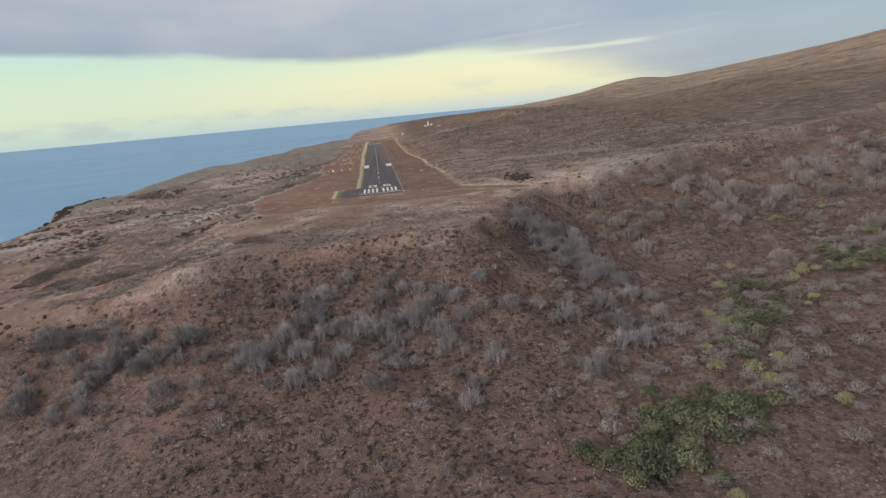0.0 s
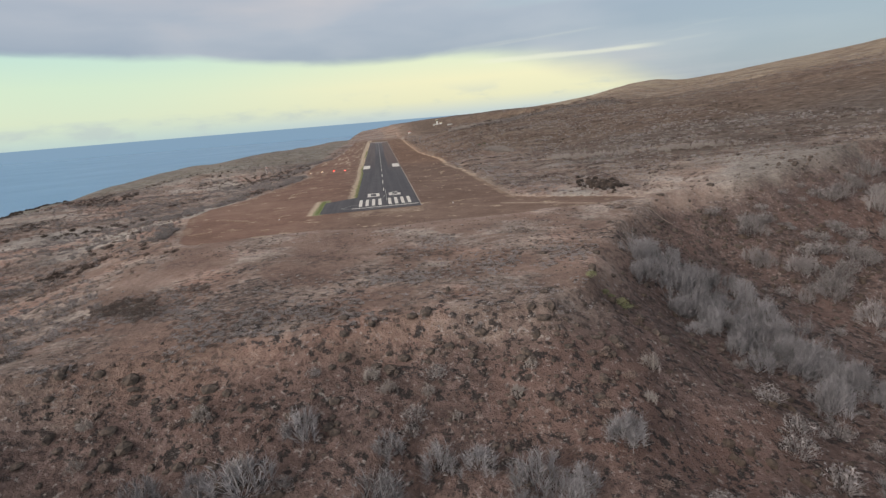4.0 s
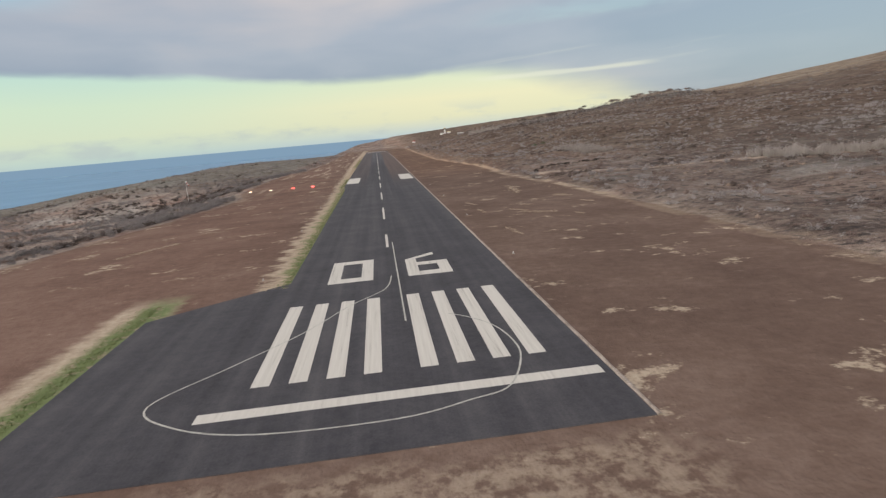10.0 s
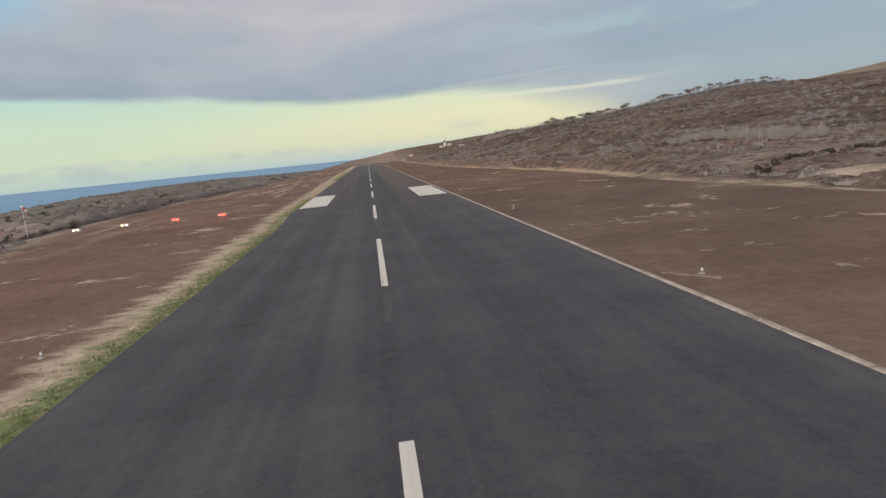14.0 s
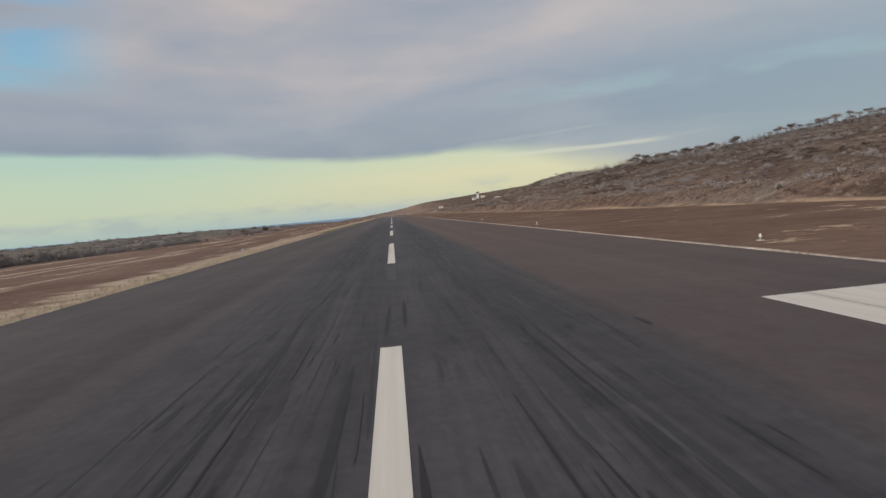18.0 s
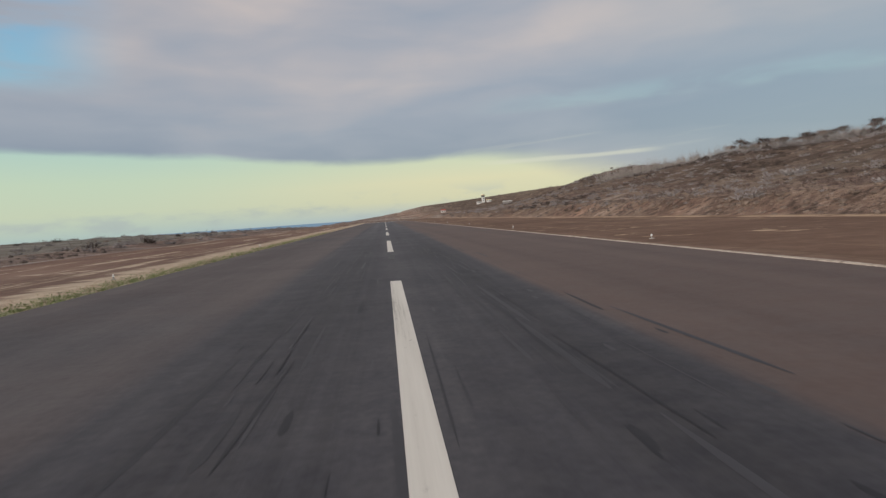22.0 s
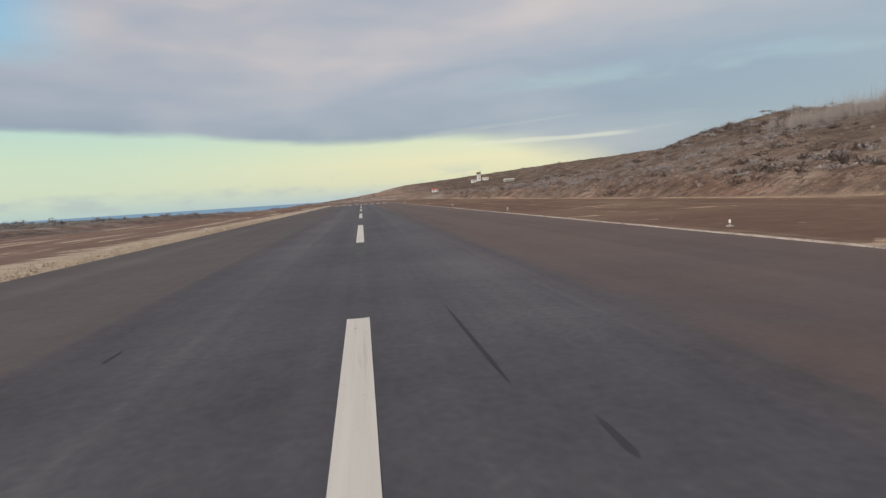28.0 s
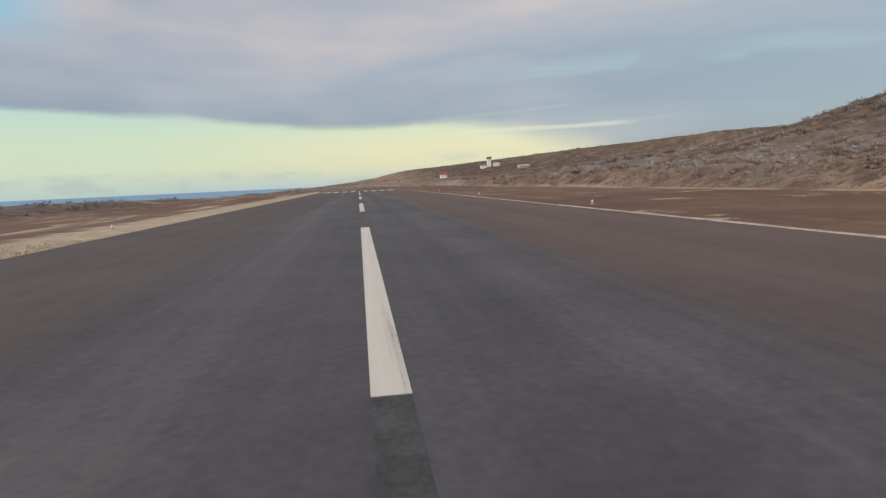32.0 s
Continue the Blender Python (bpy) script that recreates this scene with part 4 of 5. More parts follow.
q = sample(260, *area, lambda x, y: along(BROOK, x, y, 22) * slope_only(x, y) * (0.2 + 0.8 * clumps(x, y, 26, 48, -0.1, 0.3)))
spread("ravine_shrubs", "full", q, rng.uniform(2.0, 5.2, len(q)), GREY, "leafless grey shrubs along the ravine", "shrubs")
q = sample(300, 55, 125, -165, -80, lambda x, y: along(GULLY, x - 5, y - 2, 9) * smooth(brink_gap(x, y), 3, 9))
spread("gully_thicket", "stalk", q, rng.uniform(1.6, 3.0, len(q)), BLUEGREY, "tall grey leafless thicket in the gully", "thicket")

# the plateau before the strip
plateau = lambda x, y: smooth(brink_gap(x, y), 0, -12) * smooth(-y, 46, 62) * (0.01 + 0.99 * clumps(x, y, 30, 51, 0.06, 0.3))
q = sample(3400, -190, 120, -150, -44, plateau)
spread("plateau_scrub", "small", q, rng.uniform(0.3, 0.95, len(q)), GREY, "low grey scrub on the plateau", "scrub", 0.8)
q = sample(2600, -190, 120, -150, -44, plateau)
spread("brown_plateau_scrub", "small", q, rng.uniform(0.3, 0.9, len(q)), BROWN, "low brown scrub on the plateau", "scrub", 0.8)

q = sample(3600, -190, 120, -150, -44, lambda x, y: plateau(x, y) * clumps(x, y, 14, 53, -0.1, 0.3))
spread("dark_plateau_scrub", "small", q, rng.uniform(0.4, 1.2, len(q)), DARK, "low dark scrub on the plateau", "scrub", 0.8)

brim = lambda x, y: smooth(brink_gap(x, y), -46, -24) * (1 - smooth(brink_gap(x, y), -2, 6)) * (0.03 + 0.97 * clumps(x, y, 20, 55, 0.0, 0.28)) * smooth(-y, 92, 108)
q = sample(2600, -150, 60, -175, -90, brim)
spread("brim_brush", "small", q, rng.uniform(0.35, 1.0, len(q)), GREY, "grey dead brush along the edge of the plateau", "scrub", 0.9)
q = sample(1500, -150, 60, -175, -90, brim)
spread("dark_brim_brush", "small", q, rng.uniform(0.35, 0.9, len(q)), DARK, "dark dead brush along the edge of the plateau", "scrub", 0.8)

q = np.stack([98 + rng.normal(0, 4, 26), -5 + rng.normal(0, 7, 26)], 1)
spread("black_thicket", "mid", q, rng.uniform(1.0, 2.2, len(q)), DARK, "dark thicket over a heap of boulders", "thicket", 0.8)

# sea side
q = sample(7000, -330, -30, -140, 820, lambda x, y: wild_left(x, y) * (0.12 + 0.88 * clumps(x, y, 34, 61, -0.15, 0.3)) * smooth(x, -420, -120) * (1 - 0.93 * smooth(y, 330, 450)))
spread("shore_scrub", "small", q, rng.uniform(0.6, 2.0, len(q)), GREY, "grey dry scrub towards the shore", "scrub")
q = sample(4500, -330, -30, -140, 820, lambda x, y: wild_left(x, y) * (0.05 + 0.95 * clumps(x, y, 30, 67, -0.05, 0.35)) * (1 - 0.93 * smooth(y, 330, 450)))
spread("brown_shore_scrub", "small", q, rng.uniform(0.5, 1.4, len(q)), BROWN, "brown dry scrub towards the shore", "scrub")
q = sample(1000, -300, -30, -60, 820, lambda x, y: wild_left(x, y) * clumps(x, y, 40, 71, 0.1, 0.35) * (1 - 0.97 * smooth(y, 330, 450)))
spread("dark_shore_scrub", "mid", q, rng.uniform(1.0, 2.6, len(q)), DARK, "dark thicket towards the shore", "thicket", 0.8)
q = sample(650, -150, -40, -40, 420, lambda x, y: wild_left(x, y) * np.exp(-np.maximum(left_edge(y) - x - 3, 0) / 13) * (0.06 + 0.94 * clumps(x, y, 26, 72, -0.05, 0.25)))
spread("rim_shrubs", "full", q, rng.uniform(0.9, 2.1, len(q)), GREY, "leafless grey shrubs along the graded ground", "shrubs")

# hill side
q = sample(9500, 40, 330, -70, 950, lambda x, y: wild_right(x, y) * smooth(brink_gap(x, y), 0, -10) * (0.2 + 0.8 * clumps(x, y, 30, 73, -0.2, 0.3)))
spread("hill_scrub", "small", q, 0.4 + 1.5 * rng.uniform(0, 1, len(q)) ** 2, GREY, "grey dry scrub on the hillside", "scrub")
q = sample(7500, 40, 330, -70, 950, lambda x, y: wild_right(x, y) * smooth(brink_gap(x, y), 0, -10) * (0.1 + 0.9 * clumps(x, y, 26, 79, -0.1, 0.3)))
spread("brown_hill_scrub", "small", q, rng.uniform(0.4, 1.4, len(q)), BROWN, "brown dry scrub on the hillside", "scrub")
q = sample(4000, 40, 360, -70, 950, lambda x, y: wild_right(x, y) * smooth(brink_gap(x, y), 0, -10) * clumps(x, y, 22, 83, 0.05, 0.35))
spread("dark_hill_scrub", "small", q, rng.uniform(0.6, 1.7, len(q)), DARK, "dark scrub and stones on the hillside", "scrub")
stand = lambda x, y: np.maximum(np.exp(-((y - (118 - 0.95 * (x - 128))) / 8) ** 2) * smooth(x, 108, 122) * (1 - smooth(x, 190, 205)),
                                0.9 * np.exp(-((x - 106) / 6) ** 2) * smooth(y, 232, 244) * (1 - smooth(y, 292, 306))) * (0.3 + 0.7 * clumps(x, y, 14, 87, -0.2, 0.2))
q = sample(480, 85, 210, 30, 310, stand)
spread("pale_thicket", "tall", q, rng.uniform(1.0, 1.9, len(q)), PALE, "tall pale leafless thicket at the foot of the hill", "thicket")
q = sample(900, 60, 340, 60, 700, lambda x, y: wild_right(x, y) * clumps(x, y, 34, 86, 0.05, 0.35))
q = q[(q[:, 1] < 420) | (rng.uniform(0, 1, len(q)) < 0.4)]
spread("hill_shrubs", "full", q, 0.7 + 1.5 * rng.uniform(0, 1, len(q)) ** 2, GREY, "leafless grey shrubs on the hillside", "shrubs")
q = sample(5200, 50, 190, 330, 790, lambda x, y: smooth(x - right_edge(y), 1, 5) * (0.35 + 0.65 * clumps(x, y, 14, 171, -0.2, 0.3)))
spread("low_hill_brush", "small", q, rng.uniform(0.22, 0.62, len(q)), BROWN, "low brown brush over the hillside", "brush")
CREST_X = (122, 130, 150, 175, 205, 225, 270, 305, 335, 342)
CREST_Y = (726, 660, 632, 646, 658, 656, 655, 645, 615, 570)


def on_crest(count, spread_x, spread_y):
    """Places strewn along the skyline of the ridge."""
    u = rng.uniform(0, len(CREST_X) - 1, count)
    k = np.arange(len(CREST_X))
    return np.stack([np.interp(u, k, CREST_X) + rng.normal(0, spread_x, count), np.interp(u, k, CREST_Y) + rng.normal(0, spread_y, count)], 1)


q = on_crest(1100, 5, 6)
q = q - (0.1 + np.abs(rng.normal(0, 1, (len(q), 1)))) * (13, 17)
spread("crest_thicket", "stalk", q, rng.uniform(1.3, 2.7, len(q)) * (0.35 + 0.65 * smooth(q[:, 0], 130, 185)), GREY, "tall grey leafless thicket along the crest", "thicket")
line = np.array(((116, 678), (130, 660), (158, 643), (195, 645), (235, 650)), float)
u = rng.uniform(0, len(line) - 1, 420)
k = np.arange(len(line))
q = np.stack([np.interp(u, k, line[:, 0]), np.interp(u, k, line[:, 1])], 1) + rng.normal(0, 5.5, (420, 2))
spread("shoulder_thicket", "stalk", q, rng.uniform(1.7, 3.1, len(q)), PALE, "tall pale leafless trees crowding the shoulder of the hill", "thicket")
q = on_crest(330, 6, 7)
q = q - np.abs(rng.normal(0, 1, (len(q), 1))) * (6, 8)
q = q[q[:, 0] > 138]
spread("crest_bushes", "leaf", q, rng.uniform(1.0, 2.4, len(q)), DARK, "dark bushes along the crest", "bushes")
# far slopes
q = sample(5000, 250, 1500, -100, 2100, lambda x, y: 0.1 + 0.9 * clumps(x, y, 120, 97, -0.2, 0.3))
spread("far_slope_scrub", "small", q, rng.uniform(1.4, 3.6, len(q)), GREY, "grey scrub on the far slopes", "scrub", 0.7)
q = sample(3500, 250, 1500, -100, 2100, lambda x, y: 0.1 + 0.9 * clumps(x, y, 90, 99, -0.1, 0.3))
spread("far_brown_scrub", "small", q, rng.uniform(1.4, 3.4, len(q)), BROWN, "brown scrub on the far slopes", "scrub", 0.7)
q = sample(3000, -330, 300, 860, 2100, lambda x, y: 0.1 + 0.9 * clumps(x, y, 90, 101, -0.1, 0.3))
spread("far_end_scrub", "small", q, rng.uniform(1.0, 2.6, len(q)), BROWN, "brown scrub beyond the airstrip", "scrub", 0.7)

# grass along the asphalt
def verge_grass():
    y = rng.uniform(38, 640, 9000)
    x = np.where(y < 200, -14.0, -15.1) - np.abs(rng.normal(0, 1.7, len(y)))
    spread("verge_straw", "tuft", np.stack([x, y], 1), rng.uniform(0.10, 0.26, len(y)), STRAW, "dry straw-coloured grass beside the asphalt", "grass")
    y = rng.uniform(38, 260, 5000)
    x = np.where(y < 200, -13.9, -15.1) - np.abs(rng.normal(0, 0.8, len(y)))
    y = np.r_[y, rng.uniform(385, 540, 3200)]
    x = np.r_[x, -15.1 - np.abs(rng.normal(0, 1.2, 3200))]
    y2 = rng.uniform(-7, 36, 1500)
    x2 = -29.2 - np.abs(rng.normal(0, 1.1, len(y2)))
    spread("verge_grass", "tuft", np.stack([np.r_[x, x2], np.r_[y, y2]], 1), rng.uniform(0.10, 0.24, len(y) + len(y2)), LUSH, "green grass beside the asphalt", "grass")
    y = rng.uniform(-6, 800, 2600)
    x = 15.9 + np.abs(rng.normal(0, 0.14, len(y)))
    spread("edge_straw", "tuft", np.stack([x, y], 1), rng.uniform(0.04, 0.10, len(y)), GREY, "thin line of pale dry grass at the asphalt edge", "grass")


verge_grass()


def dry_patch(x0, y0, x1, y1, wide):
    """A ragged mat of flattened straw drawn out along a line."""
    ln = math.hypot(x1 - x0, y1 - y0)
    count = int(50 + 17 * ln * wide)
    u, w = rng.uniform(0, 1, count), rng.normal(0, 0.42, count)
    w = w * np.sin(np.pi * np.clip(0.08 + 0.84 * u, 0, 1)) ** 0.6 + 0.4 * fbm(u * ln, u * 0 + x0, 2.0, 2, 151)
    nx, ny = -(y1 - y0) / ln, (x1 - x0) / ln
    q = np.stack([x0 + (x1 - x0) * u + nx * w * wide, y0 + (y1 - y0) * u + ny * w * wide], 1)
    ob = spread("grass_patch", "mat", q, rng.uniform(0.08, 0.26, count), STRAW, "flattened patch of dry straw on red dirt", "grass patch")
    del ob["kind"]
    tagged(ob, group="dry grass patches")


PROTO["mat"] = [slivers(rng, 22, 1.0, 0.16, 0.8, 0.16) for _ in range(4)]
for patch in ((23.0, 69.9, 23.7, 60.6, 0.9), (28.9, 94.9, 32.2, 89.6, 1.1), (30.1, 89.1, 37.2, 83.5, 1.8), (22.7, 100.0, 23.0, 93.0, 0.7), (21.8, 115.6, 23.2, 112.0, 0.8),
              (16.9, 139.6, 18.8, 136.6, 0.5), (46.4, 114.9, 48.3, 109.5, 2.0), (33.3, 102.0, 35.6, 99.4, 1.0), (47.6, 98.2, 49.2, 94.3, 1.0), (40.8, 145.5, 39.0, 127.5, 1.8),
              (22.0, 110.1, 24.0, 109.0, 0.4), (40.1, 151.2, 43.2, 143.9, 0.8), (18.1, 90.6, 19.6, 90.4, 0.3), (40.0, 80.0, 40.8, 77.0, 0.7), (41.3, 223.1, 44.5, 216.2, 1.0),
              (-43.7, 106.1, -40.9, 105.7, 0.8), (-39.1, 109.9, -37.0, 110.5, 0.6), (-27.8, 120.9, -27.1, 122.3, 0.5), (-70.1, 3.5, -59.3, -6.9, 2.0), (-49.5, -49.5, -41.5, -50.3, 3.0),
              (-48.2, -35.2, -45.4, -35.3, 2.0), (-46.9, -2.8, -42.4, 0.5, 1.6), (-52.9, 79.2, -45.1, 93.4, 2.0), (-76.2, -31.5, -68.7, -25.3, 2.0)):
    dry_patch(*patch)


# ---- things along the strip ----
def box(bm, x0, x1, y0, y1, z0, z1, bevel=0.0):
    r = bmesh.ops.create_cube(bm, size=1.0, matrix=Matrix.LocRotScale(((x0 + x1) / 2, (y0 + y1) / 2, (z0 + z1) / 2), None, (x1 - x0, y1 - y0, z1 - z0)))
    if bevel:
        bmesh.ops.bevel(bm, geom=list({e for v in r["verts"] for e in v.link_edges}), offset=bevel, segments=2, affect="EDGES")
    return bm


def cone(bm, x, y, z0, z1, r0, r1, seg=12, m=None):
    r = bmesh.ops.create_cone(bm, cap_ends=True, segments=seg, radius1=r0, radius2=r1, depth=z1 - z0)
    bmesh.ops.transform(bm, matrix=(m or Matrix()) @ Matrix.Translation((x, y, (z0 + z1) / 2)), verts=r["verts"])
    return bm


def glow_material(name, color, strength):
    m = bpy.data.materials.new(name)
    m.use_nodes = True
    n = Nodes(m.node_tree)
    e = n.add("ShaderNodeEmission", {0: color, 1: strength})
    n.add("ShaderNodeOutputMaterial", {0: e.outputs[0]})
    return m


def thing(name, x, y, label, category, group="", z=None):
    ob = new(name)
    ob.location = (x, y, float(ground(x, y)) if z is None else z)
    return tagged(ob, label, category, group)


metal = paint("grey_metal", (0.32, 0.32, 0.33, 1), 0.5, 0.15, 2.0, 0.6)
plain_white = paint("white_paint", (0.74, 0.73, 0.70, 1), 0.55, 0.12, 2.0)
orange = paint("orange_paint", (0.62, 0.20, 0.05, 1), 0.6, 0.15, 2.0)
cream = paint("cream_paint", (0.70, 0.60, 0.36, 1), 0.6, 0.12, 2.0)
red_paint = paint("faded_red_paint", (0.40, 0.09, 0.06, 1), 0.6, 0.15, 2.0)
# near-black colour for the shade inside the culvert pipes
black = paint("pipe_shade_black", (0.02, 0.02, 0.02, 1), 0.8, 0.2, 3.0)
concrete = paint("grey_concrete", (0.36, 0.34, 0.31, 1), 0.9, 0.2, 1.5)
dark_glass = paint("dark_window_glass", (0.03, 0.04, 0.05, 1), 0.1, 0.1, 1.0)


def slope_light(x, y, lamp, label):
    """One unit of the approach slope lights, facing the approach."""
    t = thing("slope_light", x, y, label, "runway light", "approach slope lights", 0.0)
    part("housing", box(bmesh.new(), -0.75, 0.75, -0.35, 0.55, 0.42, 0.82, 0.05), plain_white, t, "white metal housing")
    part("hood", box(bmesh.new(), -0.78, 0.78, -0.5, -0.30, 0.76, 0.84, 0.02), orange, t, "orange hood")
    for dx in (-0.36, 0.36):
        bm = cone(bmesh.new(), 0, 0, 0, 0.08, 0.13, 0.13, 16, Matrix.Translation((dx, -0.43, 0.62)) @ Matrix.Rotation(radians(90), 4, "X"))
        part("lens", bm, lamp, t, "lit lens")
    for dx, dy in ((-0.6, 0.4), (0.6, 0.4), (0, -0.25)):
        part("leg", cone(bmesh.new(), dx, dy, -0.1, 0.44, 0.04, 0.04, 8), metal, t)
    return t


lamp_white = glow_material("white_lamp", (1.0, 0.74, 0.46, 1), 9)
lamp_red = glow_material("red_lamp", (1.0, 0.012, 0.008, 1), 40)
for x, lamp, word in ((-56.2, lamp_white, "white"), (-47.4, lamp_white, "white"), (-38.0, lamp_red, "red"), (-29.3, lamp_red, "red")):
    slope_light(x, 226.2, lamp, f"white box runway slope light glowing {word} on dirt")


def edge_light():
    t = thing("edge_light", 18.6, 45.0, "small white runway edge light in a patch of straw", "edge light", "runway edge lights", -0.06)
    part("base", cone(bmesh.new(), 0, 0, -0.02, 0.05, 0.2, 0.17, 14), concrete, t)
    part("stem", cone(bmesh.new(), 0, 0, 0.04, 0.22, 0.04, 0.03, 10), metal, t)
    part("collar", cone(bmesh.new(), 0, 0, 0.19, 0.26, 0.07, 0.06, 14), plain_white, t, "white collar")
    bm = bmesh.new()
    bmesh.ops.create_uvsphere(bm, u_segments=14, v_segments=8, radius=0.055)
    bmesh.ops.translate(bm, verts=bm.verts, vec=(0, 0, 0.30))
    part("dome", bm, plain_white, t, "milky glass dome")
    return t


first = edge_light()
for k in range(18):
    for x in (18.6, -18.3):
        if k or x < 0:
            copy_thing(first, pose(x, 45.0 + 46.6 * k, -0.06, 0, 0, 37 * k))


def marker(x, y):
    t = thing("boundary_marker", x, y, "white tapered boundary marker standing on red dirt", "marker", "boundary markers", -0.06)
    t.scale = (0.6, 0.6, 0.6)
    part("foot", box(bmesh.new(), -0.35, 0.35, -0.35, 0.35, -0.05, 0.1, 0.03), concrete, t)
    part("body", cone(bmesh.new(), 0, 0, 0.08, 1.0, 0.3, 0.2, 16), plain_white, t, "white tapered body")
    part("cap", cone(bmesh.new(), 0, 0, 0.98, 1.08, 0.22, 0.1, 16), orange, t, "faded orange cap")


for x, y in ((29.3, -11.5), (-45.1, -12.0)):
    marker(x, y)


def windsock():
    x, y = -105.5, 301.5
    t = thing("windsock", x, y, "white and red windsock on a tall pole in scrub", "windsock")
    h = 4.9 - t.location.z
    part("pole", cone(bmesh.new(), 0, 0, -0.3, h, 0.09, 0.05, 12), plain_white, t)
    part("foot", box(bmesh.new(), -0.4, 0.4, -0.4, 0.4, -0.3, 0.2, 0.04), concrete, t)
    bm = bmesh.new()
    bmesh.ops.create_cone(bm, cap_ends=False, segments=16, radius1=0.03, radius2=0.34, depth=0.12, matrix=Matrix.Translation((0, 0, h)))
    part("swivel", bm, metal, t)
    tilt = Matrix.Translation((0.1, 0, h - 0.1)) @ Matrix.Rotation(radians(152), 4, "Y") @ Matrix.Rotation(radians(20), 4, "Z")
    for k in range(4):
        bm = bmesh.new()
        r = bmesh.ops.create_cone(bm, cap_ends=False, segments=16, radius1=0.48 - 0.07 * k, radius2=0.41 - 0.07 * k, depth=0.75)
        bmesh.ops.solidify(bm, geom=bm.faces[:], thickness=0.02)
        bmesh.ops.transform(bm, matrix=tilt @ Matrix.Translation((0, 0, 0.4 + 0.75 * k)), verts=bm.verts)
        part("band", bm, red_paint if k % 2 else plain_white, t, "red cloth band" if k % 2 else "white cloth band")


windsock()


def gable(bm, x0, x1, y0, y1, z0, rise, over=0.4):
    """A pitched roof with thickness, its ridge along x."""
    ym = (y0 + y1) / 2
    prof = [(y0 - over, z0), (ym, z0 + rise), (y1 + over, z0), (y1 + over, z0 + 0.2), (ym, z0 + rise + 0.22), (y0 - over, z0 + 0.2)]
    a = [bm.verts.new((x0 - over, y, z)) for y, z in prof]
    b = [bm.verts.new((x1 + over, y, z)) for y, z in prof]
    n = len(prof)
    for i in range(n):
        bm.faces.new((a[i], a[(i + 1) % n], b[(i + 1) % n], b[i]))
    bm.faces.new((a[0], a[1], a[4], a[5])), bm.faces.new((a[1], a[2], a[3], a[4]))
    bm.faces.new((b[5], b[4], b[1], b[0])), bm.faces.new((b[4], b[3], b[2], b[1]))
    bmesh.ops.recalc_face_normals(bm, faces=bm.faces)
    return bm


def house(x, y, w, d, h, rise, roof_mat, label, wall_mat=None, turn=0.0, windows=3):
    t = thing("airfield_building", x, y, label, "building")
    t.rotation_euler.z = radians(turn)
    wall_mat = wall_mat or plain_white
    part("wall", box(bmesh.new(), -w / 2, w / 2, -d / 2, d / 2, -1.5, h), wall_mat, t)
    part("roof", gable(bmesh.new(), -w / 2, w / 2, -d / 2, d / 2, h, rise), roof_mat, t)
    for k in range(windows):
        cx = -w / 2 + w * (k + 0.5) / windows
        f = part("window", box(bmesh.new(), cx - 0.62, cx + 0.62, -d / 2 - 0.06, -d / 2 + 0.02, h * 0.4, h * 0.8), concrete, t)
        part("pane", box(bmesh.new(), cx - 0.5, cx + 0.5, -d / 2 - 0.09, -d / 2 - 0.05, h * 0.44, h * 0.76), dark_glass, f)
    return t


def control_tower():
    t = thing("control_tower", 156, 1312, "white control tower with glazed cab and cream roof", "control tower")
    part("shaft", box(bmesh.new(), -2.1, 2.1, -2.1, 2.1, -2, 8.6, 0.15), plain_white, t)
    part("gallery", box(bmesh.new(), -3.2, 3.2, -3.2, 3.2, 8.6, 9.0, 0.08), concrete, t)
    c = part("cab", cone(bmesh.new(), 0, 0, 9.0, 11.0, 2.5, 3.0, 8), dark_glass, t, "ring of dark windows")
    for k in range(8):
        a = radians(45 * k)
        bm = box(bmesh.new(), -0.09, 0.09, -0.09, 0.09, 9.0, 11.0)
        bmesh.ops.translate(bm, verts=bm.verts, vec=(2.78 * math.cos(a), 2.78 * math.sin(a), 0))
        part("mullion", bm, plain_white, c)
    part("roof", cone(bmesh.new(), 0, 0, 11.0, 12.4, 3.6, 2.6, 8), cream, t, "cream roof")
    part("mast", cone(bmesh.new(), 0, 0, 12.3, 15.0, 0.06, 0.03, 8), metal, t)
    for z in (2.5, 5.5):
        f = part("window", box(bmesh.new(), -0.6, 0.6, -2.18, -2.05, z, z + 1.3), concrete, t)
        part("pane", box(bmesh.new(), -0.5, 0.5, -2.2, -2.16, z + 0.1, z + 1.2), dark_glass, f)


control_tower()
house(148.5, 1308, 7, 7, 2.5, 0.9, concrete, "low white airfield building beside the control tower")
house(164.5, 1310, 7, 7, 2.3, 0.8, cream, "low white airfield building with a cream roof")
house(182, 1254, 12, 7, 2.2, 0.7, plain_white, "long shed with a pale metal roof in scrub", concrete, 8, 5)
house(72, 1112, 5.5, 5, 2.6, 1.3, red_paint, "small white hut with a faded red roof", None, 0, 2)


def mast(x, y, h):
    t = thing("lamp_mast", x, y, "thin metal mast with a red obstruction lamp", "mast")
    part("pole", cone(bmesh.new(), 0, 0, -0.5, h, 0.09, 0.05, 10), metal, t)
    part("lamp", cone(bmesh.new(), 0, 0, h, h + 0.35, 0.16, 0.12, 12), red_paint, t, "red lamp")
    part("foot", box(bmesh.new(), -0.5, 0.5, -0.5, 0.5, -0.6, 0.25, 0.04), concrete, t)


mast(78, 1150, 12)


